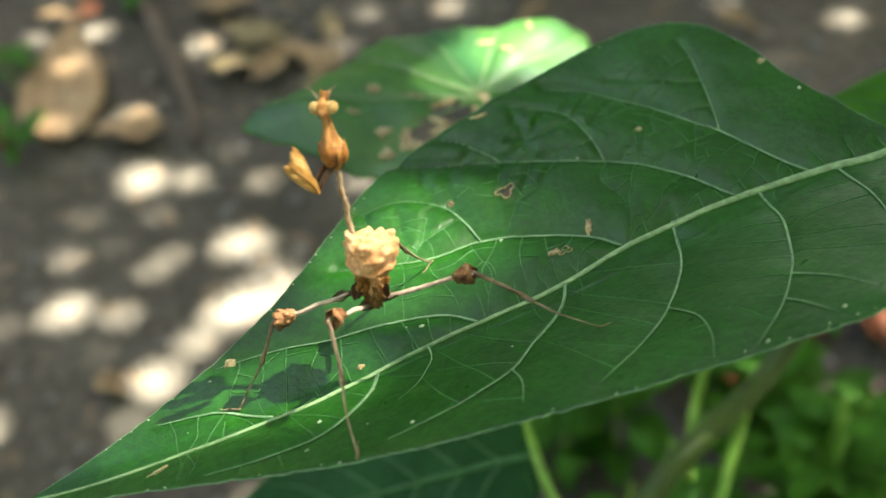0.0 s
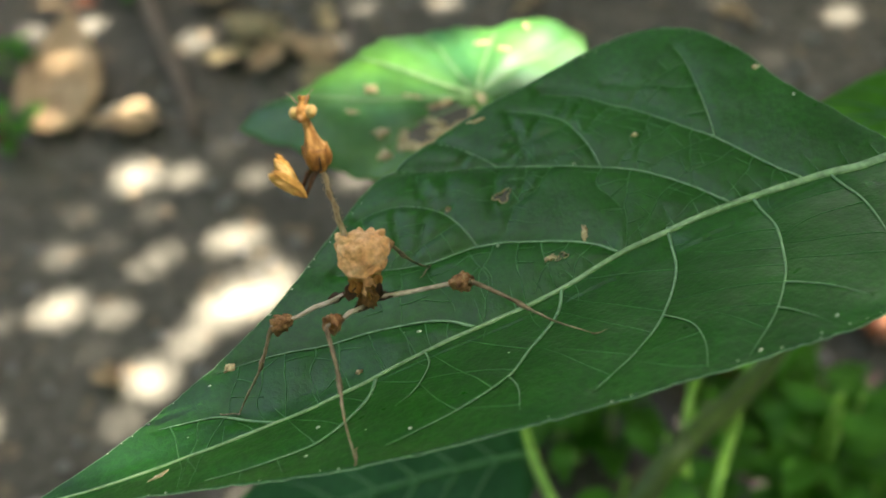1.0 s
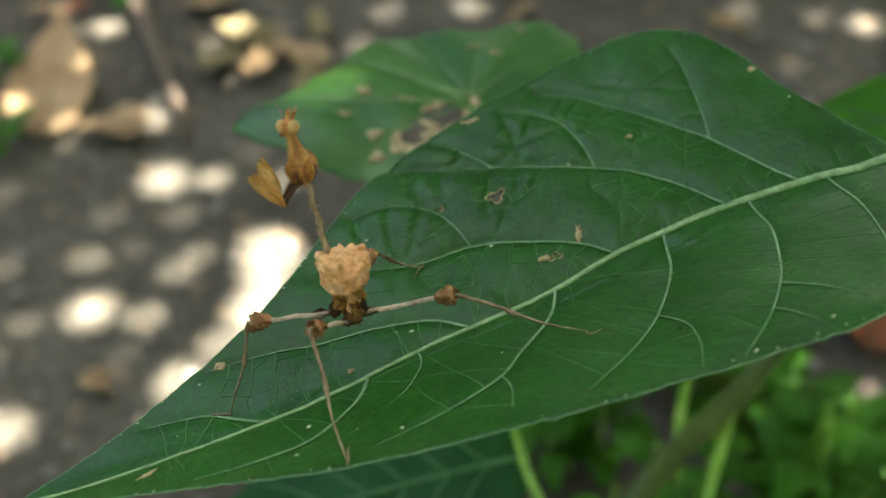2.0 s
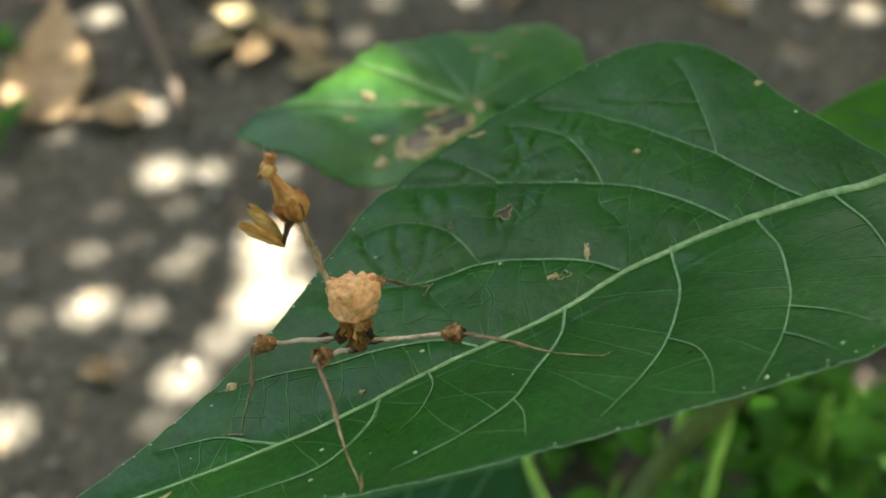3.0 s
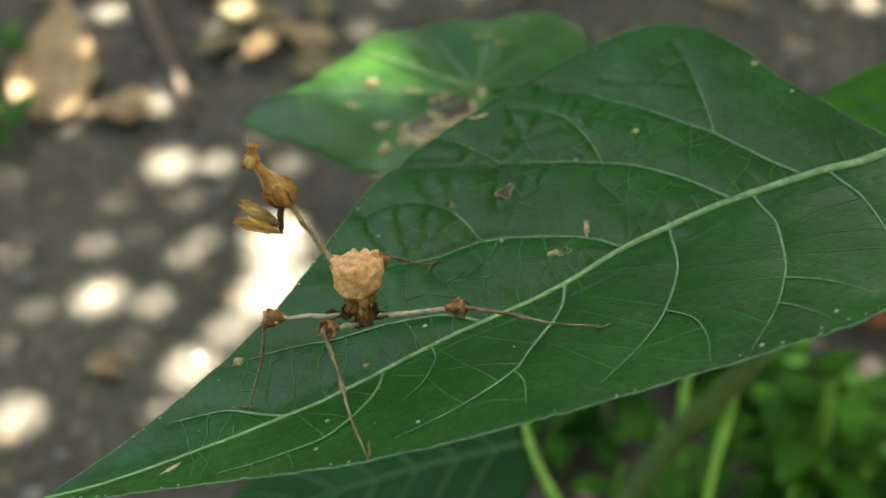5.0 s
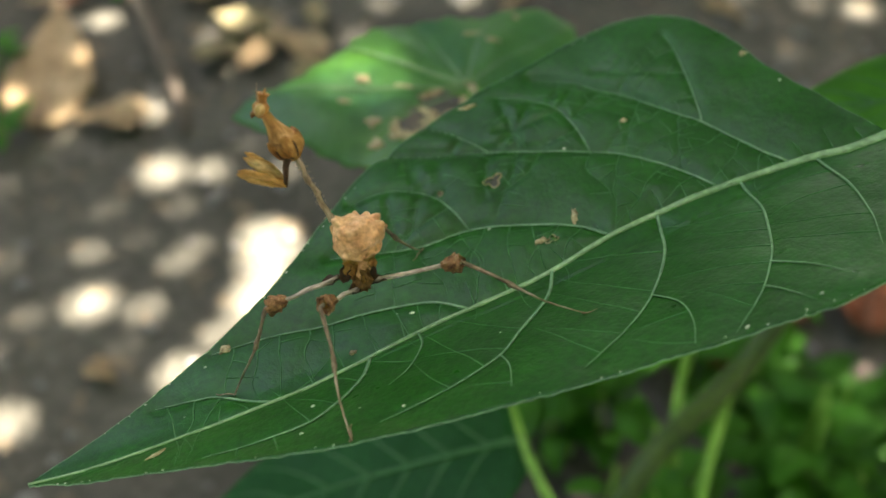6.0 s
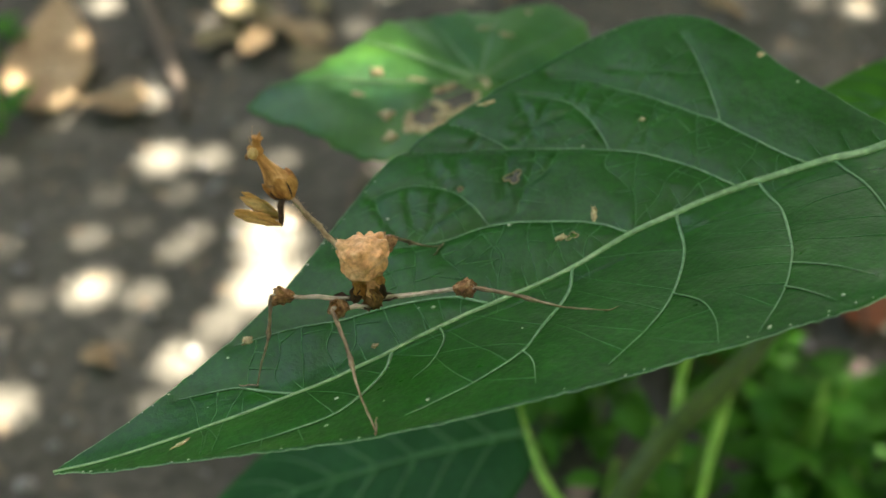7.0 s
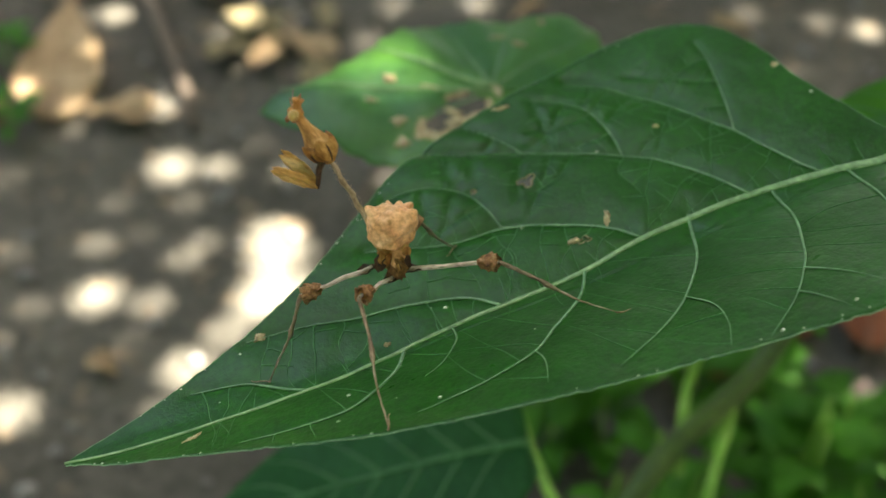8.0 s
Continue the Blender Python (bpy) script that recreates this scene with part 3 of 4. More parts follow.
def shrub():
    plant = thing("shrub", pose(0.02, 0.13, 0), "olive-green shrub stem with bright green leaf stalks", "shrub")
    for name, pts, r0, r1, mat in [
        ("stem", [(0.02, 0.13, 0.0), (0.07, 0.25, 0.19), (0.149, 0.34, 0.205), (0.2, 0.4, 0.26)], 0.0062, 0.005, STEM),
        ("leaf_stalk", [(0.075, 0.255, 0.185), (0.051, 0.262, 0.2), (0.036, 0.309, 0.2), (0.02, 0.33, 0.25)], 0.0024, 0.0021, PETIOLE),
        ("leaf_stalk", [(0.105, 0.285, 0.195), (0.109, 0.31, 0.2), (0.117, 0.336, 0.2), (0.13, 0.36, 0.28)], 0.0024, 0.0021, PETIOLE),
        ("leaf_stalk", [(0.1, 0.2, 0.1), (0.112, 0.263, 0.2), (0.129, 0.307, 0.2), (0.135, 0.325, 0.203)], 0.0024, 0.0021, PETIOLE)]:
        bm = bmesh.new()
        line = spline(pts, 24) - np.array((0.02, 0.13, 0))
        tube(bm, line, [r0 + (r1 - r0) * i / 23 for i in range(24)], 10)
        part(name, bm, mat, plant)


shrub()


# ---- the insect: a leaf-like mantis nymph ----
MM = 0.001
BODY_AT = Vector((-0.0186, 0.1575, 0.441))
LEAN = -20.0
HIPS = {"left": (-4.6, -0.5, 1.6), "right": (2.2, -0.5, 0.4), "front": (-0.3, -1.2, -0.5), "back": (2.2, 2.5, 3.5)}
THIGH = {"left": 15.8, "right": 19.3, "front": 12.8, "back": 10.2}
SHANK = {"left": 22.4, "right": 27.8, "front": 27.0, "back": 27.2}
# seconds; hip across and up (mm), tilt of the abdomen; neck base from the abdomen (mm), tilt of the neck
SWAY = [
    (0.0, 4.6, 5.7, 1.7, -3.5, 4.8, 9.9), (0.2, 3.4, 5.1, 9.0, -3.2, 4.2, 14.0), (0.5, 0.3, 2.0, 13.0, -3.5, 3.5, 20.1),
    (0.7, 1.3, 0.1, 18.2, -3.5, 3.4, 17.5), (1.0, 3.9, 7.3, 5.3, -3.5, 4.9, 14.9), (1.2, 10.3, 5.0, 8.8, -2.6, 4.4, 7.1),
    (1.5, 8.1, 4.3, -0.1, -3.1, 5.2, -0.4), (1.7, 2.3, 3.1, 10.7, -3.2, 5.6, 9.5), (2.8, 3.6, 3.8, 6.4, -4.8, 5.3, 23.8),
    (3.0, 1.0, 2.4, 4.9, -5.0, 4.5, 19.9), (3.2, 1.5, -1.1, 11.1, -5.0, 2.8, 26.7), (3.5, 1.4, 2.1, 10.7, -4.5, 2.4, 35.9),
    (3.7, 5.5, 7.2, 13.8, -4.6, 3.8, 28.7), (4.0, 5.8, 8.8, 7.6, -4.4, 4.0, 26.1), (4.2, 4.2, 7.5, 9.2, -5.0, 3.5, 27.3),
    (4.5, 0.6, 0.1, 9.0, -5.5, 3.9, 33.8), (6.0, 3.9, 6.8, 3.8, -5.4, 5.1, 25.9), (6.2, 2.5, 4.9, 12.1, -4.9, 3.5, 29.4),
    (6.5, 0.1, 0.5, 6.5, -4.8, 3.8, 37.2), (6.7, 1.0, -0.9, 13.9, -5.2, 2.2, 33.7), (7.0, 1.2, 1.1, 11.9, -5.5, 3.1, 40.1),
    (7.2, 1.6, 0.4, 12.5, -5.7, 3.6, 37.4), (7.5, 0.8, 2.1, 8.6, -5.6, 3.5, 33.4), (8.0, 3.0, 7.6, 7.6, -5.2, 2.3, 30.5),
]
# seconds; tilt and turn of the head, turn of the neck shield, tilt of the forelegs
GAZE = [
    (0.0, 9.3, 72, 70, -55), (0.2, 13.0, 72, 70, -55), (0.5, 18.7, 72, 70, -40),
    (0.7, 22.2, 72, 70, -45), (1.0, 15.1, 70, 68, -50), (1.2, 7.7, 71, 69, -56),
    (1.5, 2.5, 72, 70, -65), (1.7, 10.2, 66, 60, -60), (2.8, 34.5, 12, 12, -40),
    (3.0, 29.0, 12, 12, -40), (3.2, 39.5, 8, 8, -34), (3.5, 41.5, 4, 4, -26),
    (3.7, 35.8, 6, 4, -30), (4.0, 31.1, 8, 4, -30), (4.2, 35.0, 4, 2, -28),
    (4.5, 38.3, 0, 0, -26), (6.0, 32.1, 8, 6, -26), (6.2, 35.8, 4, 3, -24),
    (6.5, 35.6, 0, 0, -22), (6.7, 43.9, 0, 0, -23), (7.0, 34.4, 0, 0, -24),
    (7.2, 40.5, 2, 0, -22), (7.5, 38.7, 4, 0, -20), (8.0, 35.7, 0, 0, -30),
]
mantis = thing("mantis", pose(*BODY_AT, rx=LEAN), "straw-brown leaf-mimicking mantis nymph standing on the large leaf", "insect")


def bumpy(seed, amount, freq):
    def shape(a, z, r):
        p = Vector((math.cos(a) * freq, math.sin(a) * freq, z * 1000 * freq * 0.35 + seed))
        n = noise.noise(p)
        return r * (1 + amount * n + amount * 1.3 * max(0, n - 0.25))
    return shape


def flap(bm, base, tip, width, side, curl=0.3, thick=0.25, lobes=3, seed=0):
    """A leafy lobe from base to tip (mm), wavy at its rim."""
    b, t, s = Vector(base), Vector(tip), Vector(side).normalized()
    d = t - b
    n = d.cross(s).normalized()
    grid = []
    for j in range(5):
        f = j / 2 - 1
        row = []
        for i in range(7):
            u = i / 6
            w = width * 0.5 * (0.25 + 0.9 * math.sin(math.pi * (0.12 + 0.8 * u))) * (1 + 0.22 * math.sin(lobes * 6.28 * u + seed))
            p = b + d * u + s * f * w + n * (curl * width * (f * f) + 0.18 * width * math.sin(5 * u + seed) * f)
            row.append(p * MM)
        grid.append(row)
    top = [[bm.verts.new(p) for p in row] for row in grid]
    low = [[bm.verts.new(p - n * thick * MM) for p in row] for row in grid]
    for j in range(4):
        for i in range(6):
            bm.faces.new((top[j][i], top[j][i + 1], top[j + 1][i + 1], top[j + 1][i]))
            bm.faces.new((low[j][i], low[j + 1][i], low[j + 1][i + 1], low[j][i + 1]))
    edge = [(0, i) for i in range(7)] + [(j, 6) for j in range(1, 5)] + [(4, i) for i in range(5, -1, -1)] + [(j, 0) for j in range(3, 0, -1)]
    for (a, c), (e, g) in zip(edge, edge[1:] + edge[:1]):
        bm.faces.new((top[a][c], low[a][c], low[e][g], top[e][g]))


def mantis_body():
    rng = random.Random(11)
    # abdomen: a knobbly ball over a tapering base
    bm = bmesh.new()
    prof = [(7.3, 3.4), (7.4, 4.2), (7.7, 4.55), (8.2, 4.75), (8.8, 4.9), (9.6, 5.05), (10.6, 5.15), (11.8, 5.0), (12.9, 4.5), (13.7, 3.6), (14.2, 2.4), (14.4, 1.2), (14.5, 0.4)]
    prof = [(a * MM, b * MM) for a, b in spline(prof, 70)]
    lathe(bm, prof, 96, 0.92, bumpy(3, 0.08, 1.5))
    bm.normal_update()
    knobs = []
    for k in range(10):
        a = 0.5 + 0.628 * k + rng.uniform(-0.2, 0.2)
        knobs.append((Vector((math.cos(a), math.sin(a), rng.uniform(0.1, 1.1))).normalized(), rng.uniform(0.5, 1.7)))
    while len(knobs) < 20:
        k = Vector((rng.uniform(-1, 1), rng.uniform(-1, 1), rng.uniform(-0.4, 1))).normalized()
        if all(k.dot(o) < 0.9 for o, _ in knobs):
            knobs.append((k, rng.uniform(0.1, 0.5)))
    mid = Vector((0, 0, 10.2 * MM))
    for v in bm.verts:
        d = (v.co - mid).normalized()
        best = max((max(0, d.dot(k) - 0.968) / 0.032) ** 2 * h for k, h in knobs)
        crease = (1 - abs(noise.noise(v.co * 230)) * 2.2) * 0.6 + (1 - abs(noise.noise(v.co * 620 + Vector((3, 1, 2)))) * 2) * 0.24
        low = max(0.0, 1 - (v.co.z / MM - 7.3) / 2.2)
        a = math.atan2(v.co.y, v.co.x)
        v.co += d * (best + crease - 0.45) * MM
        v.co.z += low * (0.9 * noise.noise((math.cos(a) * 1.6, math.sin(a) * 1.6, 4)) - 0.2) * MM
    part("abdomen", bm, ABDOMEN, mantis, "crumpled straw-coloured abdomen with pointed knobs")
    bm = bmesh.new()
    lathe(bm, [(a * MM, b * MM) for a, b in spline([(-0.8, 0.8), (0.6, 1.4), (2, 2.0), (3.4, 2.6), (4.6, 3.05), (5.4, 2.9)], 16)], 20, 0.9, bumpy(9, 0.16, 2.3))
    waist = bmesh.new()

    def ribbed(a, z, r):
        return r * (1 + 0.06 * math.cos(7 * a + z * 300) + 0.09 * noise.noise((math.cos(a) * 2.5, math.sin(a) * 2.5, z * 300)))
    lathe(waist, [(a * MM, b * MM) for a, b in spline([(1.6, 1.6), (3.0, 2.2), (4.4, 2.75), (5.8, 3.3), (7.2, 3.8), (8.8, 4.2)], 24)], 56, 0.92, ribbed)
    part("abdomen_waist", waist, WAIST, mantis, "golden brown ribbed lower abdomen")
    part("abdomen_base", bm, AMBER, mantis, "brown tapering abdomen base")
    for base, tip, w, s, m in [((-2.6, -2.6, 5.5), (-3.0, -2.8, 1.6), 2.2, (1, 0.3, 0), DARK_SHEATH), ((-0.6, -3.0, 5.2), (0.2, -2.6, 1.4), 2.6, (1, 0, 0), AMBER),
                               ((1.4, -2.8, 4.5), (0.6, -1.6, -1.2), 2.4, (1, 0, 0.1), SHEATH), ((2.4, -2.2, 4.8), (2.3, -1.4, 0.6), 2.0, (1, 0.4, 0), DARK_SHEATH),
                               ((-1.8, 2.5, 5), (-2.2, 2, 0.4), 2.4, (1, 0, 0), SHEATH), ((-0.4, -3.2, 3.2), (-0.6, -2.0, -1.0), 2.0, (1, 0.1, 0), SHEATH),
                               ((1.0, -3.6, 6.6), (0.9, -2.2, 1.4), 2.4, (1, 0.2, 0.2), ABDOMEN), ((-2.0, -3.1, 6.2), (-0.9, -2.2, 1.6), 2.2, (1, -0.3, 0.1), AMBER), ((2.8, -2.5, 6.4), (1.4, -1.9, 1.2), 2.2, (0.6, 0.7, 0), AMBER), ((0.6, -3.5, 4.4), (1.2, -2.2, -0.4), 3.0, (1, 0.1, 0), SHEATH)]:
        bm = bmesh.new()
        flap(bm, base, tip, w, s, 0.2, 0.25, 2, rng.uniform(0, 6))
        part("abdomen_lobe", bm, m, mantis)


def neck_mesh():
    rng = random.Random(5)
    bm = bmesh.new()
    pts = [(0.15 * math.sin(i * 0.9) * MM, 0.1 * math.cos(i) * MM, (-1.5 + 16.0 * i / 19) * MM) for i in range(20)]
    tube(bm, pts, [(0.62 - 0.14 * i / 19 + 0.09 * math.sin(i * 1.7)) * MM for i in range(20)], 10, 1.0, 0.2, rng)
    neck = part("neck", bm, NECK, mantis, "slender mottled brown neck stalk")
    bm = bmesh.new()
    for k in range(110):
        z, a = rng.uniform(-0.5, 13.5) * MM, rng.uniform(0, 6.28)
        d = Vector((math.cos(a), math.sin(a), rng.uniform(-0.3, 0.6)))
        p = Vector((math.cos(a) * 0.75 * MM, math.sin(a) * 0.75 * MM, z))
        tube(bm, [p, p + d * rng.uniform(0.3, 0.6) * MM], [0.05 * MM, 0.015 * MM], 3)
    tagged(part("bristles", bm, NECK, neck), kind="stuff")
    return neck


def shield_mesh():
    bm = bmesh.new()

    def ridged(a, z, r):
        return r * (1.06 + 0.13 * math.cos(4 * a) + 0.05 * math.cos(9 * a + z * 600) + 0.06 * noise.noise((math.cos(a) * 2, math.sin(a) * 2, z * 900)))
    prof = [(-0.5, 0.7), (0.2, 1.6), (1.1, 2.6), (2.2, 3.15), (3.3, 3.2), (4.5, 2.75), (5.8, 2.05), (7.2, 1.5), (8.8, 1.15), (10.2, 1.0)]
    lathe(bm, [(a * MM, b * MM) for a, b in spline(prof, 26)], 28, 0.82, ridged)
    shield = part("neck_shield", bm, CREAM, mantis, "cream urn-shaped neck shield")
    bm = bmesh.new()

    def jagged(a, z, r):
        return r * (1.1 + 0.13 * math.cos(4 * a) + 0.08 * noise.noise((math.cos(a) * 3, math.sin(a) * 3, z * 700)))
    lathe(bm, [(a * MM, b * MM) for a, b in spline([(-0.7, 0.8), (0.1, 1.75), (1.0, 2.78), (2.1, 3.28), (3.4, 3.36), (4.4, 3.0)], 14)], 28, 0.84, jagged)
    for v in bm.verts:
        if v.co.z > 2.0 * MM:
            v.co.z += 0.35 * MM * math.sin(4 * math.atan2(v.co.y, v.co.x) + 0.6) * (v.co.z / MM - 2.0)
    part("shield_cup", bm, AMBER, shield, "amber brown jagged cup at the shield's base")
    bm = bmesh.new()
    for a0 in (0.2, 3.34):
        tube(bm, [Vector((q * math.cos(a0) * 3.0 * 1.12, q * math.sin(a0) * 2.5, z)) * MM for q, z in ((1.02, 3.4), (1.08, 2.4), (1.02, 1.4), (0.78, 0.5), (0.45, -0.2), (0.2, -0.6))], 0.16 * MM, 6)
    part("shield_keel", bm, CREAM, shield, "cream keel along the cup")
    for a0, z0 in ((4.5, 4.2), (5.2, 3.4), (3.7, 3.6)):
        bm = bmesh.new()
        tube(bm, [Vector((q * math.cos(a0 + 0.06 * z) * 3.2, q * math.sin(a0 + 0.06 * z) * 2.75, z)) * MM for q, z in ((1.0, z0), (1.1, 2.6), (1.02, 1.4), (0.78, 0.5), (0.45, -0.2))], [0.06 * MM, 0.22 * MM, 0.24 * MM, 0.2 * MM, 0.1 * MM], 6)
        part("shield_seam", bm, DARK_SHEATH, shield, "dark brown seam on the cup")
    for ob in [shield] + list(shield.children):
        ob.data.transform(Matrix.Diagonal((0.84, 0.84, 1.0, 1.0)))
    return shield


def head_mesh():
    """Head with its face towards -x, crest up."""
    mm = 1.08 * MM
    bm = bmesh.new()
    prof = [(-1.7, 0.45), (-1.2, 0.9), (-0.4, 1.35), (0.4, 1.45), (0.9, 1.15), (1.4, 0.85), (2.0, 0.78), (2.5, 1.0), (2.8, 1.1), (2.9, 0.4)]
    lathe(bm, [(a * mm, b * mm) for a, b in spline(prof, 22)], 16, 0.95, bumpy(6, 0.12, 2.2))
    head = part("head", bm, HEADSKIN, mantis, "yellow-brown triangular head with a crest")
    for s in (1, -1):
        bm = bmesh.new()
        bmesh.ops.create_uvsphere(bm, u_segments=16, v_segments=12, radius=1.0)
        for v in bm.verts:
            v.co = Vector((v.co.x * 1.0, v.co.y * 1.1, v.co.z * 1.15 + 0.12 * v.co.y * s)) * mm + Vector((-0.2, s * 1.6, 0.1)) * mm
        part("eye", bm, EYE_SKIN, head, "pale yellow bulging eye")
        bm = bmesh.new()
        pts = spline([(-0.7, s * 0.7, 1.3), (-1.0, s * 1.15, 2.1), (-1.2, s * 1.8, 2.9), (-1.3, s * 2.5, 3.5), (-1.4, s * 3.0, 3.7)], 14)
        tube(bm, [p * mm for p in pts], [(0.16 - 0.1 * i / 13) * mm for i in range(14)], 6)
        part("antenna", bm, SHIN, head)
        bm = bmesh.new()
        tube(bm, [Vector(p) * mm for p in ((0.1, s * 0.6, 2.4), (0.2, s * 0.85, 3.1), (0.3, s * 0.95, 3.6))], [0.35 * mm, 0.22 * mm, 0.05 * mm], 6)
        part("crest_spike", bm, HEADSKIN, head)
    bm = bmesh.new()
    tube(bm, [Vector(p) * mm for p in ((-0.9, 0, -0.9), (-1.3, 0, -1.5), (-1.3, 0, -2.0))], [0.6 * mm, 0.45 * mm, 0.12 * mm], 8)
    part("mouthparts", bm, SHEATH, head)
    return head


def foreleg_mesh(s):
    """A folded grasping foreleg: dark upper piece hanging down, golden blades pointing to -x."""
    bm = bmesh.new()
    tube(bm, [Vector(p) * MM for p in ((-1.1, s * 0.8, 0.2), (-1.3, s * 1.0, -2.4), (-0.7, s * 1.0, -4.6), (-0.2, s * 0.9, -6.4))], [0.85 * MM, 0.7 * MM, 0.5 * MM, 0.42 * MM], 9, 0.8)
    leg = part("foreleg", bm, DARK_SHEATH, mantis, "dark brown upper foreleg with folded golden blades")
    tilt = 0.3 if s > 0 else 0.0
    for k, (z, w, m) in enumerate(((0.0, 2.6, FOREARM), (1.0, 1.9, FOREARM))):
        bm = bmesh.new()
        prof = [(0, 0.35), (1.0, 0.7), (2.6, 1.05), (4.8, 1.3), (7, 1.25), (8.4, 0.95), (9.3, 0.5), (9.8, 0.12)]
        rings = []
        for u, h in spline(prof, 18):
            cx, cz = -0.2 - u * math.cos(tilt), -6.2 + u * math.sin(tilt) + z * min(1, u / 3)
            h = max(h, 0.08) * w / 3.0
            ring = []
            for q in range(12):
                a = 6.283 * q / 12
                ring.append(bm.verts.new(Vector((cx, s * (1.0 + 0.5 * k) + 0.42 * h * math.cos(a) * (1 + 0.5 * math.sin(2 * a)) + 0.16 * math.sin(u * 1.7 + k), cz + h * (math.sin(a) * (1 + 0.1 * math.sin(u * 3.1 + s)) + 0.14 * math.cos(3 * a)))) * MM))
            rings.append(ring)
        for a, b in zip(rings, rings[1:]):
            for q in range(12):
                bm.faces.new((a[q], a[(q + 1) % 12], b[(q + 1) % 12], b[q]))
        bm.faces.new(rings[0][::-1])
        bm.faces.new(rings[-1])
        part("thigh" if k == 0 else "shin", bm, m, leg, "golden brown blade-like foreleg segment")
    return leg


def thigh_mesh(side):
    """A walking leg's upper piece, along z from the hip, with its lobed knee."""
    n = THIGH[side]
    rng = random.Random(side)
    bm = bmesh.new()
    pts = [(0.12 * math.sin(i * 0.8) * MM, 0.1 * math.cos(i) * MM, n * MM * i / 15) for i in range(16)]
    tube(bm, pts, [(0.54 - 0.1 * i / 15) * MM for i in range(16)], 9, 1, 0.12, rng)
    leg = part("thigh", bm, STALK, mantis, "pale greyish walking-leg thigh")
    for k in range(5):
        a = k * 1.256 + 0.4
        bm = bmesh.new()
        flap(bm, (0.3 * math.cos(a), 0.3 * math.sin(a), n - 4.4), (2.1 * math.cos(a), 2.1 * math.sin(a), n - 0.6 + rng.uniform(-0.6, 0.9)), 2.8, (-math.sin(a), math.cos(a), 0), 0.35, 0.22, 2, rng.uniform(0, 6))
        part("knee_lobe", bm, KNEE, leg, "frilled reddish brown knee lobe")
    bm = bmesh.new()
    bmesh.ops.create_icosphere(bm, subdivisions=2, radius=1.3 * MM)
    for v in bm.verts:
        v.co = v.co * (1 + 0.3 * noise.noise(v.co * 1500)) + Vector((0, 0, (n - 1.9) * MM))
    part("knee_knob", bm, AMBER, leg)
    if side != "back":
        bm = bmesh.new()
        flap(bm, (0, -0.3, -0.6), (0, -0.5, 3.2), 2.0, (1, 0, 0), 0.4, 0.25, 2, 1)
        part("hip_lobe", bm, DARK_SHEATH, leg)
    return leg


def shank_mesh(side):
    """A walking leg's lower piece, along z from the knee to the foot, a little crooked."""
    n = SHANK[side]
    rng = random.Random(side + "s")
    bm = bmesh.new()
    pts, rad = [], []
    for i in range(28):
        u = i / 27
        pts.append(Vector((0.25 * math.sin(9 * u + len(side)), -0.9 * math.sin(math.pi * u) * (0.4 + u), n * u)) * MM)
        rad.append((0.46 - 0.32 * u + (0.28 * math.exp(-((u - 0.42) / 0.05) ** 2))) * MM)
    tube(bm, pts, rad, 7, 1, 0.26, rng)
    leg = part("shank", bm, SHIN, mantis, "thin crooked brown walking-leg shin")
    bm = bmesh.new()
    for k in range(3):
        u = 0.36 + 0.05 * k
        y = -0.9 * math.sin(math.pi * u) * (0.4 + u)
        tube(bm, [Vector((0.1, y, n * u)) * MM, Vector((rng.uniform(-0.9, 0.9), y - 0.7, n * u + 0.6)) * MM], [0.16 * MM, 0.04 * MM], 5)
    part("shin_spine", bm, SHIN, leg)
    return leg


def foot_mesh(side):
    bm = bmesh.new()
    pts = spline([(0.4, 0, 0.5), (0, 0, 0.25), (-1.4, 0.2, 0.15), (-3.0, -0.1, 0.12), (-3.8, 0.2, 0.1)], 12)
    tube(bm, [p * MM for p in pts], [(0.22 - 0.1 * i / 11) * MM for i in range(12)], 6)
    return part("foot", bm, SHIN, mantis)


def body_pose(bx, bs, tilt):
    return pose(*BODY_AT, rx=LEAN) @ pose(bx * MM, 0, bs * MM, 0, -tilt, 0)


def aim(at, to, roll_ref=(0, 0, 1)):
    """Pose at a point whose z looks at another; its -y keeps to the side away from roll_ref."""
    z = (to - at).normalized()
    y = (Vector(roll_ref) - z * z.dot(Vector(roll_ref))).normalized()
    x = y.cross(z)
    return Matrix.Translation(at) @ Matrix((x, y, z)).transposed().to_4x4()


def bend(hip, foot, a, b, pole):
    """The knee between hip and foot with leg lengths a and b, bent towards pole."""
    d = foot - hip
    n = min(d.length, (a + b) * 0.999)
    e = d.normalized()
    c = (a * a - b * b + n * n) / (2 * n)
    h = math.sqrt(max(0.0, a * a - c * c))
    p = (pole - e * pole.dot(e)).normalized()
    return hip + e * c + p * h



def build_mantis():
    mantis_body()
    made = {"neck": neck_mesh(), "shield": shield_mesh(), "head": head_mesh(), "forelegs": [foreleg_mesh(1), foreleg_mesh(-1)]}
    for side in FEET:
        made[side] = (thigh_mesh(side), shank_mesh(side), foot_mesh(side))
    return made


MANTIS = build_mantis()


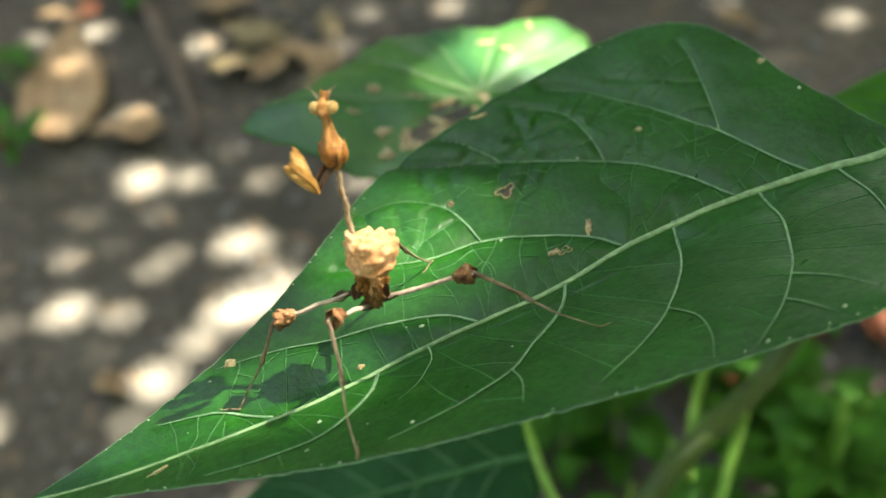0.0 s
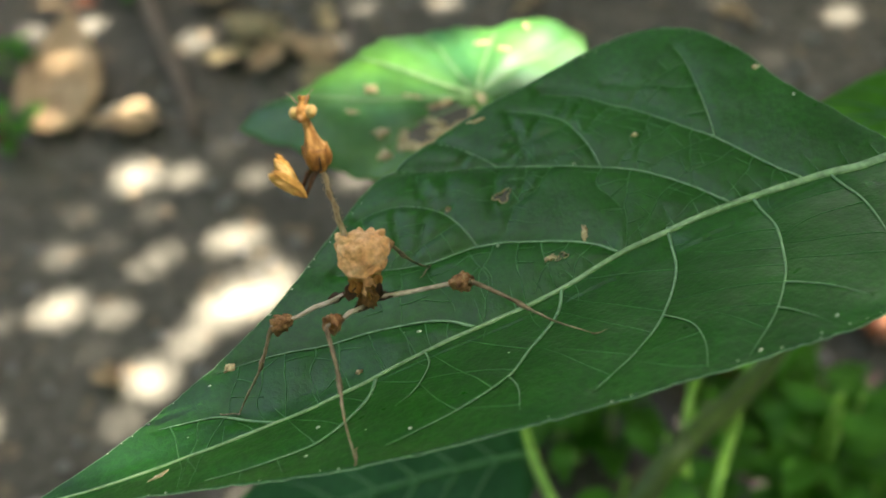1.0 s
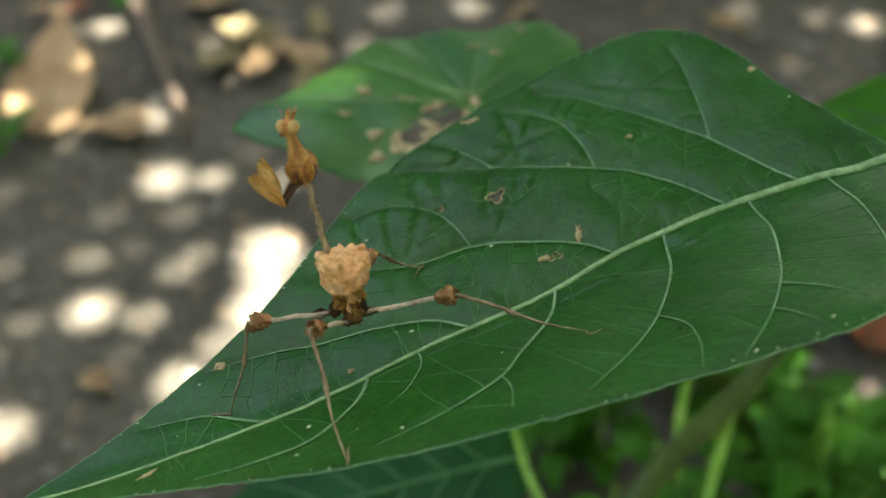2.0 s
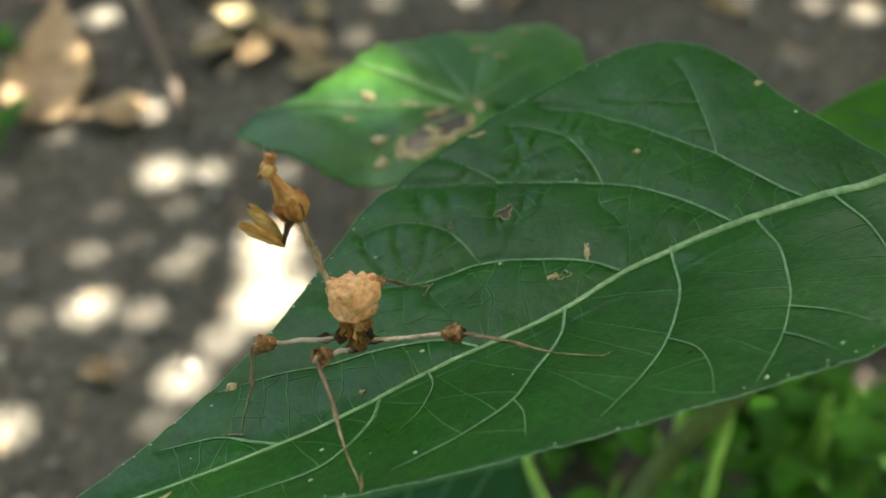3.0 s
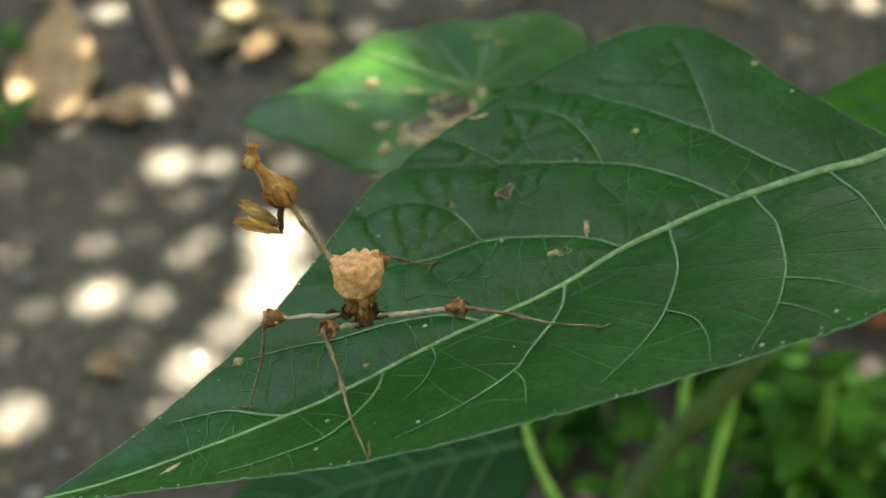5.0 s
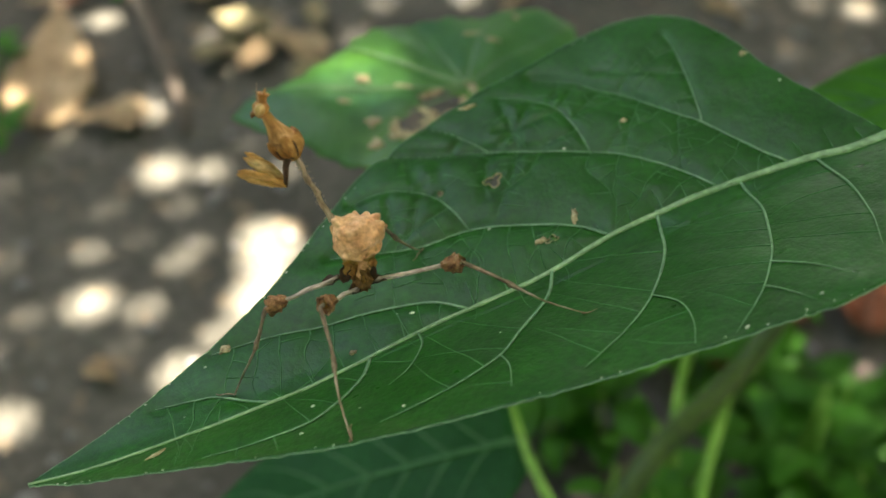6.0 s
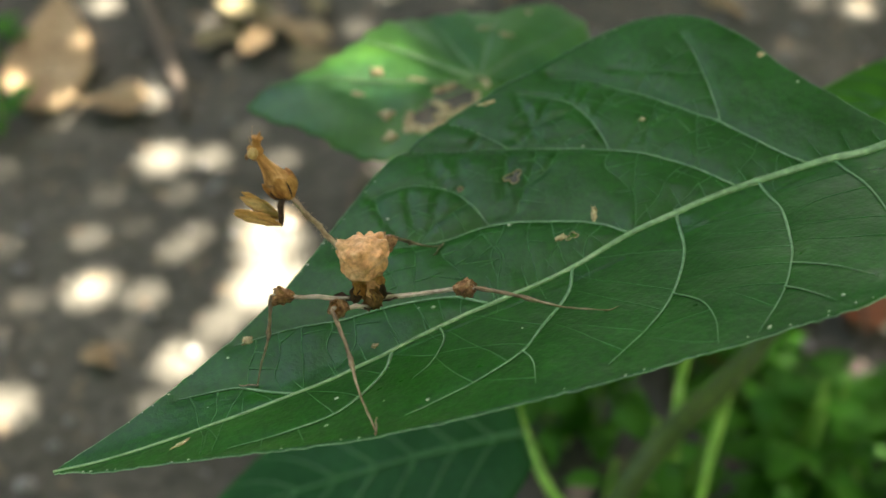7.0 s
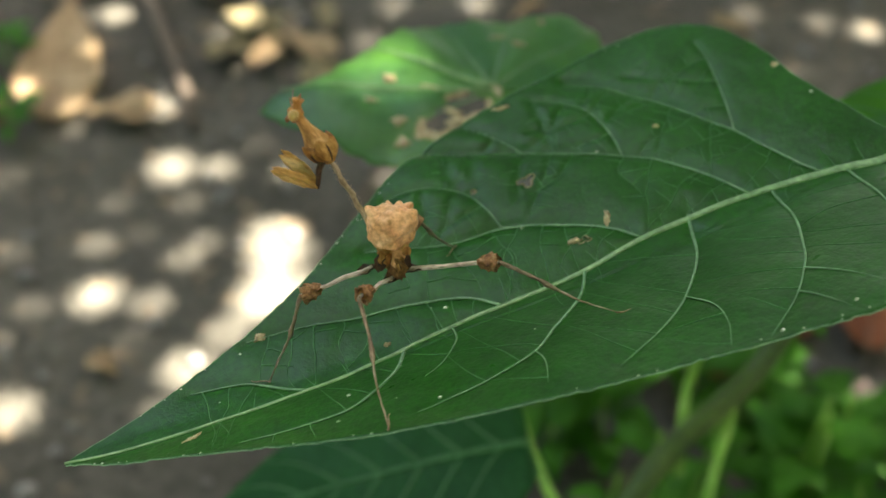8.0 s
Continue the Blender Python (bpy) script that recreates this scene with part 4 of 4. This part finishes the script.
# ---- litter on the ground, weeds, and the crown that shades the place ----
def litter():
    rng = random.Random(21)
    kinds = [(DRY_LEAF, "dry tan leaf lying on the soil"), (DRY_LEAF, "dry tan leaf lying on the soil"), (DRY_YELLOW, "dry yellowish leaf lying on the soil"), (DRY_RED, "dry rust-brown leaf lying on the soil")]
    spots = [(-0.312, 0.735, 97, 0.16, 0.075, 0), (-0.2, 0.83, 40, 0.06, 0.03, 2), (-0.12, 0.81, 10, 0.07, 0.03, 2), (-0.09, 0.84, 150, 0.06, 0.03, 0), (-0.23, 0.755, 190, 0.06, 0.035, 0), (-0.19, 0.87, 20, 0.06, 0.03, 2), (-0.13, 0.86, 160, 0.07, 0.03, 2), (-0.16, 0.82, 60, 0.05, 0.025, 0), (0.3, 0.52, 70, 0.1, 0.06, 3), (0.27, 0.545, 160, 0.08, 0.05, 3), (0.2, 0.47, 80, 0.07, 0.04, 3),
             (-0.1, 0.88, 100, 0.05, 0.02, 2), (-0.23, 0.93, 10, 0.06, 0.03, 0)]
    for k in range(34):
        spots.append((rng.uniform(-0.5, 0.6), rng.uniform(0.35, 1.2), rng.uniform(0, 360), rng.uniform(0.02, 0.05), rng.uniform(0.012, 0.025), rng.randrange(4)))
    for i, (x, y, a, n, w, k) in enumerate(spots):
        mat, label = kinds[k]
        leaf = thing("dry_leaf", pose(x, y, 0.006 if i else 0.01, rng.uniform(-6, 6) if i else 0, rng.uniform(-8, 4) if i else -1, a), label, "dry leaf", "leaf litter")
        bm = bmesh.new()
        sheet(bm, simple_leaf(n, w, rng.uniform(-0.1, 0.15) if i else -0.03, rng.uniform(0.1, 0.5) if i else 0.12, 0.3 if i else 0.06, i, 12, 7), 0.0005)
        part("blade", bm, mat, leaf)
        bm = bmesh.new()
        tube(bm, [(-n * 0.15, 0, 0.001), (0, 0, 0.0012), (n * 0.4, 0, 0.001), (n * 0.8, 0, 0.0)], [0.0008, 0.0009, 0.0006, 0.0003], 5)
        part("midrib", bm, TWIG, leaf)
    bm = bmesh.new()
    tube(bm, spline([(-0.285, 0.96, 0.004), (-0.25, 0.87, 0.012), (-0.215, 0.79, 0.006), (-0.2, 0.74, 0.002)], 16), [0.008 - 0.004 * i / 15 for i in range(16)], 7, 1, 0.1, rng)
    tagged(new("twig", mesh_of("twig", bm, TWIG)), "long grey-brown dead twig on the soil", "twig", "dead twigs")
    for k in range(16):
        x, y, a = rng.uniform(-0.45, 0.5), rng.uniform(0.4, 1.2), rng.uniform(0, 6.28)
        n = rng.uniform(0.03, 0.11)
        bm = bmesh.new()
        pts = [(math.cos(a) * n * f + rng.uniform(-0.003, 0.003), math.sin(a) * n * f + rng.uniform(-0.003, 0.003), 0.0) for f in (-1, -0.4, 0.2, 0.6, 1)]
        tube(bm, spline(pts, 12), [0.0025 - 0.0014 * i / 11 for i in range(12)], 6)
        ob = new("twig", mesh_of("twig", bm, TWIG))
        ob.location = (x, y, 0.001)
        tagged(ob, "short grey-brown dead twig on the soil", "twig", "dead twigs")
    bm = bmesh.new()
    for k in range(420):
        x, y, r = rng.uniform(-0.6, 0.6), rng.uniform(0.3, 1.3), rng.uniform(0.002, 0.007)
        q = bmesh.ops.create_icosphere(bm, subdivisions=1, radius=r)["verts"]
        for v in q:
            v.co = Vector((v.co.x * rng.uniform(0.8, 1.3), v.co.y, v.co.z * 0.6)) + Vector((x, y, noise.noise((x * 6, y * 6, 0)) * 0.008 - 0.004))
    ob = new("gravel", mesh_of("gravel", bm, PEBBLE))
    tagged(ob, "scattered small grey pebbles and soil crumbs", "gravel", kind="stuff")


litter()


def weed(x, y, height, leaves, size, seed, label):
    rng = random.Random(seed)
    w = thing("weed", pose(x, y, 0), label, "weed", "low weeds")
    top = Vector((rng.uniform(-0.02, 0.02), rng.uniform(-0.02, 0.02), height))
    bm = bmesh.new()
    line = spline([(0, 0, -0.004), (top.x * 0.3, top.y * 0.3, height * 0.4), tuple(top)], 10)
    tube(bm, line, [0.0022 - 0.001 * i / 9 for i in range(10)], 6)
    part("stem", bm, PETIOLE, w)
    for k in range(leaves):
        f = 0.3 + 0.7 * (k + 0.5) / leaves
        p = Vector(line[min(9, int(f * 9))])
        a = k * 2.4 + rng.uniform(-0.4, 0.4)
        n = size * rng.uniform(0.7, 1.25)
        bm = bmesh.new()
        grid = simple_leaf(n, n * 0.62, rng.uniform(0.1, 0.35), 0.2, 0.2, seed * 50 + k, 9, 5)
        m = Matrix.Translation(p) @ Euler((0, -rng.uniform(0.0, 0.5), a)).to_matrix().to_4x4() @ pose(n * 0.25, 0, 0)
        grid = [[m @ Vector(q) for q in row] for row in grid]
        sheet(bm, grid, 0.0003)
        tube(bm, [p, m @ Vector((0, 0, 0))], [0.0008, 0.0006], 4)
        part("leaf", bm, WEED, w)


rng = random.Random(77)
for k in range(54):
    x, y, tall = rng.uniform(0.07, 0.4), rng.uniform(0.32, 0.55), rng.uniform(0.04, 0.17)
    if x > 0.2 and y > 0.4:
        tall *= 0.35
    if x > 0.23 and y > 0.49:
        y -= 0.15
    weed(x, y, tall, rng.randint(10, 16), rng.uniform(0.015, 0.032), 100 + k, "small bright green weed with many leaves")
for x, y in ((-0.29, 0.95), (-0.345, 0.73), (-0.37, 0.82)):
    weed(x, y, 0.04, 7, 0.026, int(x * -1000), "small bright green weed with many leaves")
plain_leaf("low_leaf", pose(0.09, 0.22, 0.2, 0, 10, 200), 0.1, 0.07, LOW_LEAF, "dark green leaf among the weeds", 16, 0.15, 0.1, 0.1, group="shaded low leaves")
plain_leaf("side_leaf", pose(0.215, 0.3, 0.385, 0, 0, 178), 0.1, 0.06, WEED, "mid-green leaf behind the large leaf's base", 17, 0.1, 0.1, 0.1, stalk=0.03)

# gaps of the crown: where on the ground the sun comes through, and how wide (mm)
GAPS = [(-0.119, 0.624, 16), (-0.1, 0.585, 24), (-0.112, 0.605, 20), (-0.112, 0.57, 18), (-0.123, 0.555, 13), (-0.141, 0.528, 8), (-0.162, 0.496, 12), (-0.174, 0.46, 4), (-0.207, 0.7, 13), (-0.17, 0.702, 8),
        (-0.229, 0.774, 10), (-0.248, 0.609, 5), (-0.237, 0.555, 12), (-0.198, 0.551, 6), (-0.17, 0.615, 5), (-0.182, 0.597, 5), (-0.272, 0.454, 11), (-0.355, 0.759, 8),
        (-0.187, 0.879, 8), (-0.335, 0.905, 8), (-0.292, 0.908, 11), (-0.242, 0.658, 3), (-0.279, 0.543, 3), (-0.113, 0.701, 5), (-0.188, 0.661, 3),
        (-0.205, 0.515, 2), (-0.284, 0.666, 2), (0.359, 0.936, 7), (0.296, 0.946, 4), (-0.041, 0.931, 4), (0.036, 0.939, 6), (0.403, 0.921, 8), (0.089, 0.477, 3),
        (0.162, 0.415, 4), (-0.298, 0.744, 4), (-0.161, 0.834, 4), (0.3, 0.49, 5), (0.345, 0.54, 7), (0.24, 0.42, 5), (0.2, 0.47, 4), (0.27, 0.4, 5),
        (-0.215, 0.625, 2), (-0.26, 0.7, 2), (-0.31, 0.6, 3), (-0.14, 0.735, 2), (-0.3, 0.82, 4), (-0.33, 0.68, 2), (-0.3, 0.51, 3), (-0.2, 0.8, 2)]
CROWN_AT = 2.3


def shadow(p):
    """Where on the ground the shadow of a point falls."""
    return np.array([p[0] - SUN.x / SUN.z * p[2], p[1] - SUN.y / SUN.z * p[2]])


# openings over the insect, over the large leaf's far edge, and over the spotted leaf
OVER_MANTIS, OVER_EDGE, OVER_SPOTTED = shadow((-0.008, 0.187, 0.433)), shadow((0.055, 0.248, 0.44)), shadow((0.004, 0.332, 0.382))


def leaf_cloud(places, gaps, rng, tilt=0.5):
    """Many small leaves at places (centre, length), none across a gap."""
    verts, faces = [], []
    outline = [(-0.5, 0), (-0.2, 0.42), (0.2, 0.4), (0.5, 0), (0.2, -0.4), (-0.2, -0.42)]
    gaps = np.array(gaps)
    slope = np.array([SUN.x / SUN.z, SUN.y / SUN.z])
    for c, n in places:
        m = Euler((rng.uniform(-tilt, tilt), rng.uniform(-tilt, tilt), rng.uniform(0, 6.28))).to_matrix()
        vs = [c + m @ Vector((a * n, b * n * 0.6, -abs(b) * n * 0.12)) for a, b in outline] + [c + m @ Vector((0, 0, n * 0.06))]
        if len(gaps) and (np.hypot(gaps[:, 0] - c.x + slope[0] * c.z, gaps[:, 1] - c.y + slope[1] * c.z) < gaps[:, 2] + n * 0.9).any():
            v = np.array(vs)
            flat = v[:, :2] - slope * v[:, 2:]
            rim = np.vstack([flat[:6] * (1 - f) + np.roll(flat[:6], -1, 0) * f for f in (0, 0.2, 0.4, 0.6, 0.8)])
            ring = np.vstack([rim] + [rim * f + flat[6] * (1 - f) for f in (0.75, 0.5, 0.25)] + [flat[6:]])
            if (((ring[:, None] - gaps[None, :, :2]) ** 2).sum(2) < gaps[:, 2] ** 2).any():
                continue
        k = len(verts)
        verts.extend(tuple(v) for v in vs)
        faces.extend((k + i, k + (i + 1) % 6, k + 6) for i in range(6))
    me = bpy.data.meshes.new("crown")
    me.from_pydata(verts, [], faces)
    me.update()
    me.materials.append(CROWN_LEAF)
    return me


def crown():
    rng = random.Random(5)
    tree = thing("tree_crown", pose(0, 0, 0), "leafy green tree crown overhead that throws dappled shade", "tree")
    gaps = [(x, y, r / 1000) for x, y, r in GAPS] + [(*OVER_MANTIS, 0.09), (*OVER_EDGE, 0.09), (*OVER_SPOTTED, 0.09)]
    h = CROWN_AT
    slope = Vector((SUN.x / SUN.z, SUN.y / SUN.z, 0))

    def above(x, y, z):
        return Vector((x, y, 0)) + slope * z + Vector((0, 0, z))
    places = [(above(rng.uniform(-1.0, 0.8), rng.uniform(-0.5, 1.4), h + rng.uniform(-0.12, 0.12)), rng.uniform(0.035, 0.06)) for k in range(22000)]
    for x, y, r in gaps:
        for k in range(420):
            a, d = rng.uniform(0, 6.28), r + rng.uniform(0.003, 0.05)
            places.append((above(x + d * math.cos(a), y + d * math.sin(a), h + rng.uniform(-0.06, 0.06)), rng.uniform(0.012, 0.026)))
    for k in range(8500):
        a, r = rng.uniform(0, 6.28), 3.4 * math.sqrt(rng.random())
        x, y = r * math.cos(a), 0.65 + r * math.sin(a)
        q = Vector((x - 1.1, y - 0.45, h + rng.uniform(-0.3, 0.3)))
        # left open towards one side to let sky light onto the leaf
        cast = shadow(q)
        if -1.05 < cast[0] < 0.85 and -0.55 < cast[1] < 1.45:
            continue
        if not 1.82 < math.atan2(q.y - 0.2, q.x) % 6.283 < 2.9:
            places.append((q, rng.uniform(0.1, 0.19)))
    lower = new("crown", leaf_cloud(places, gaps, rng))
    lower.parent = tree
    tagged(lower, kind="stuff")
    # an added unseen denser tier, whose small placed gaps give weaker light
    tier, up_at = [], 3.1
    for k in range(5000):
        a, r = rng.uniform(0, 6.28), 0.23 * math.sqrt(rng.random())
        tier.append((above(-0.24 + r * math.cos(a), 0.11 + r * math.sin(a), up_at + rng.uniform(-0.12, 0.12)), rng.uniform(0.025, 0.05)))
    holes = [(OVER_MANTIS[0] + x, OVER_MANTIS[1] + y, r) for x, y, r in ((-0.006, 0.014, 0.0035), (0.008, 0.01, 0.003), (-0.004, -0.001, 0.0035), (0.008, -0.003, 0.0025), (0.019, 0.008, 0.0015))]
    holes += [(*shadow(p), r) for p, r in (((-0.014, 0.161, 0.456), 0.004), ((-0.021, 0.163, 0.472), 0.0015), ((-0.026, 0.166, 0.486), 0.0032))]
    holes += [(OVER_EDGE[0] + x, OVER_EDGE[1] + y, r) for x, y, r in ((-0.004, 0.012, 0.0035), (0.008, 0.01, 0.0035), (0.012, -0.002, 0.003), (0.02, -0.012, 0.002))]
    holes += [(*shadow((x, y, 0.382)), r) for x, y, r in ((-0.038, 0.316, 0.003), (-0.024, 0.312, 0.003), (-0.028, 0.326, 0.003), (-0.014, 0.336, 0.0035), (-0.002, 0.33, 0.004), (-0.012, 0.32, 0.003), (0.006, 0.32, 0.0035), (0.018, 0.334, 0.006), (0.03, 0.342, 0.007), (0.04, 0.33, 0.006))]
    for x, y, r in holes:
        for k in range(160):
            a, d = rng.uniform(0, 6.28), r + rng.uniform(0.003, 0.025)
            tier.append((above(x + d * math.cos(a), y + d * math.sin(a), up_at + rng.uniform(-0.08, 0.08)), rng.uniform(0.007, 0.014)))
    ob = new("upper_crown", leaf_cloud(tier, holes, rng))
    ob.parent = tree
    tagged(ob, kind="stuff")
    bm = bmesh.new()
    trunk = spline([(2.9, 2.7, -0.05), (2.85, 2.6, 1.0), (2.8, 2.4, 1.8), (2.6, 2.0, 2.3), (2.4, 1.5, 2.45)], 26)
    tube(bm, trunk, [0.13 - 0.1 * i / 25 for i in range(26)], 12, 1, 0.06, rng)
    part("trunk", bm, TWIG, tree, "grey-brown bark trunk")
    for end in ((2.0, 1.0, 2.4), (3.5, 1.3, 2.4), (1.3, 1.4, 2.5), (2.8, 0.7, 2.5), (4.2, 1.2, 4.9)):
        bm = bmesh.new()
        tube(bm, spline([(2.78, 2.35, 1.9), tuple((np.array((2.78, 2.35, 2.2)) + end) / 2), end], 12), [0.04 - 0.032 * i / 11 for i in range(12)], 8)
        part("limb", bm, TWIG, tree)
    return tree, lower


TREE, LOWER_CROWN = crown()


def spray(centre, radius, seed, count=480, size=0.04):
    """An added unseen leafy spray, moved by itself to cover and uncover the sun."""
    rng = random.Random(seed)
    z = CROWN_AT - 0.2
    mid = Vector((centre[0] + SUN.x / SUN.z * z, centre[1] + SUN.y / SUN.z * z, z))
    places = []
    for k in range(count):
        a, r = rng.uniform(0, 6.28), radius * math.sqrt(rng.random())
        places.append((Vector((r * math.cos(a), r * math.sin(a), rng.uniform(-0.04, 0.04))), size * rng.uniform(0.75, 1.25)))
    ob = new("leafy_spray", leaf_cloud(places, [], rng))
    ob.parent = TREE
    tagged(ob, "added unseen leafy spray that covers and uncovers the sun", kind="stuff")
    bm = bmesh.new()
    tube(bm, [(-radius, 0, 0.03), (0, 0, 0), (radius, 0, -0.03)], [0.005, 0.004, 0.002], 6)
    part("twig", bm, TWIG, ob)
    return ob, mid


SPRAY_NEAR, SPRAY_NEAR_AT = spray(OVER_MANTIS, 0.078, 31)
SPRAY_FAR, SPRAY_FAR_AT = spray(OVER_EDGE, 0.05, 32)
SPRAY_BACK, SPRAY_BACK_AT = spray(OVER_SPOTTED, 0.06, 33)


SPRAY_LOW, SPRAY_LOW_AT = spray((-0.14, 0.603), 0.02, 34, 60, 0.014)


def far_woods():
    """Added unseen greenery all round, which blocks light from the low sky."""
    rng = random.Random(8)
    verts, faces = [], []
    for k in range(9000):
        a, d = rng.uniform(0, 6.283), rng.uniform(9, 13)
        opening = max(0.0, math.cos(a - 2.25)) ** 5
        lower = max(0.0, math.cos(a - math.atan2(SUN.y, SUN.x))) ** 8
        top = 13 - 10.0 * opening - 8.0 * lower + 2.0 * noise.noise((math.cos(a) * 3, math.sin(a) * 3, 1))
        c = Vector((d * math.cos(a), d * math.sin(a), top * rng.random() ** 0.8))
        m = Euler((rng.uniform(-1, 1), rng.uniform(-1, 1), rng.uniform(0, 6.28))).to_matrix()
        n, i = rng.uniform(0.4, 0.9), len(verts)
        verts.extend(tuple(c + m @ Vector((x * n, y * n * 0.6, z * n))) for x, y, z in ((-1, 0, 0), (0, 0.8, -0.2), (1, 0, 0), (0, -0.8, -0.2)))
        faces.extend(((i, i + 1, i + 2), (i, i + 2, i + 3)))
    me = bpy.data.meshes.new("far_woods")
    me.from_pydata(verts, [], faces)
    me.update()
    me.materials.append(CROWN_LEAF)
    tagged(new("far_woods", me), "added unseen ring of dense greenery that blocks low sky light", "woods", kind="stuff")


far_woods()


def near_crowns():
    """Unseen crowns added to cut stray light, open on one side and sunwards."""
    rng = random.Random(12)
    places = []
    while len(places) < 7000:
        a, r = rng.uniform(0, 6.283), 3.0 + 6.5 * math.sqrt(rng.random())
        q = Vector((r * math.cos(a), r * math.sin(a), 3.2 + 0.25 * r + rng.uniform(-0.5, 0.5)))
        cast = shadow(q)
        if 1.85 < a < 2.85 or (abs(cast[0]) < 1.6 and -1.2 < cast[1] < 2.0):
            continue
        places.append((q, rng.uniform(0.3, 0.55)))
    tagged(new("near_crowns", leaf_cloud(places, [], rng)), "added unseen leafy crowns around that cut sky and bounced light", "trees", kind="stuff")


near_crowns()


# ---- what moves ----
def mantis_rows():
    """Rows of poses for the insect and each of its moving parts; the feet stay on the leaf."""
    rows = {k: [] for k in ("body", "neck", "shield", "head", "fore")}
    for side in FEET:
        rows[side] = ([], [], [])
    for (t, bx, bs, tilt, nx, nz, lean), (_, hl, ht, st, arm) in zip(SWAY, GAZE):
        body = body_pose(bx, bs, tilt)
        back = body.inverted()
        plane = pose(*BODY_AT, rx=LEAN) @ pose(bx * MM, 0, bs * MM)
        ball = pose(0, 0, 0, 0, -tilt, 0) @ Vector((0, 0, 10 * MM))
        base = plane @ pose(ball.x + nx * MM, 0, ball.z + nz * MM)
        neck = base @ pose(0, 0, 0, 0, -lean, 0)
        top = neck @ pose(0, 0, 13.9 * MM)
        up = Matrix.Translation(top.translation) @ pose(0, 0, 0, LEAN, 0, 0) @ pose(0, 0, 0, 0, -hl, 0)
        rows["body"].append((t, body))
        rows["neck"].append((t, back @ neck))
        rows["shield"].append((t, back @ up @ pose(0, 0, 0, 0, 0, st)))
        rows["head"].append((t, back @ up @ pose(0, 0, 11.4 * MM) @ pose(0, 0, 0, 0, hl * 0.5 + 28, ht)))
        rows["fore"].append((t, back @ Matrix.Translation(top.translation) @ pose(0, 0, 0, LEAN, 0, 0) @ pose(0, 0, 0, 0, -arm - 10, st * 0.5)))
        for side, hip in HIPS.items():
            h = body @ (Vector(hip) * MM)
            f = leaf_place(*FEET[side], FOOT_HEIGHT[side] + 0.0002)
            pole = Vector({"left": (-0.6, 0.2, 0.8), "right": (0, 0.2, 1), "front": (-1, -0.1, 1), "back": (-0.2, 0.5, 0.85)}[side])
            k = bend(h, f, THIGH[side] * MM, SHANK[side] * MM, pole)
            rows[side][0].append((t, back @ aim(h, k)))
            rows[side][1].append((t, back @ aim(k, f)))
            rows[side][2].append((t, back @ pose(*f, rz={"left": 0, "right": 200, "front": 270, "back": 60}[side])))
    return rows


def motions():
    rows = mantis_rows()
    walk(mantis, rows["body"])
    for key in ("neck", "shield", "head"):
        walk(MANTIS[key], rows[key])
    for ob in MANTIS["forelegs"]:
        walk(ob, rows["fore"])
    for side in FEET:
        for ob, r in zip(MANTIS[side], rows[side]):
            walk(ob, r)
    sway = [(0.0, -0.028, 0.005), (0.5, -0.012, 0.003), (1.0, -0.03, 0.0), (1.5, -0.012, 0.005), (2.2, 0.0, 0.0), (2.8, 0.0, -0.004), (4.0, 0.003, 0.002), (6.0, -0.002, 0.0), (8.0, 0.0, 0.0)]
    swing = [(0.0, 0.0), (0.3, 0.05), (0.6, 0.05), (0.85, 0.0), (1.1, 0.0), (1.4, 0.06), (2.8, 0.075), (8.0, 0.075)]
    walk(SPRAY_LOW, [(t, pose(SPRAY_LOW_AT.x + d, SPRAY_LOW_AT.y, SPRAY_LOW_AT.z)) for t, d in swing])
    walk(LOWER_CROWN, [(t, pose(x, y, 0)) for t, x, y in sway])
    away = [(0.0, 0.155), (0.3, 0.15), (0.6, 0.14), (0.85, 0.102), (1.0, 0.088), (1.2, 0.074), (1.35, 0.035), (1.5, 0.0), (1.8, -0.01), (2.8, -0.006), (4.0, 0.0), (6.0, -0.01), (8.0, -0.006)]
    walk(SPRAY_NEAR, [(t, pose(SPRAY_NEAR_AT.x - 0.03 + d, SPRAY_NEAR_AT.y - 0.02 + 0.2 * d, SPRAY_NEAR_AT.z)) for t, d in away])
    aside = [(0.0, 0.022), (0.5, 0.014), (0.9, 0.0), (1.1, 0.01), (1.3, 0.05), (1.5, 0.075), (1.8, 0.055), (2.8, 0.01), (3.5, 0.045), (4.0, 0.01), (6.0, 0.0), (8.0, 0.0)]
    off = [(0.0, 0.085), (0.4, 0.025), (0.6, 0.03), (0.9, 0.14), (1.15, 0.12), (1.4, 0.045), (1.8, -0.02), (2.3, -0.06), (2.8, -0.066), (4.5, -0.068), (6.0, -0.062), (8.0, -0.066)]
    walk(SPRAY_BACK, [(t, pose(SPRAY_BACK_AT.x - d, SPRAY_BACK_AT.y + 0.1 * d, SPRAY_BACK_AT.z)) for t, d in off])
    walk(SPRAY_FAR, [(t, pose(SPRAY_FAR_AT.x + d, SPRAY_FAR_AT.y + d, SPRAY_FAR_AT.z)) for t, d in aside])


motions()
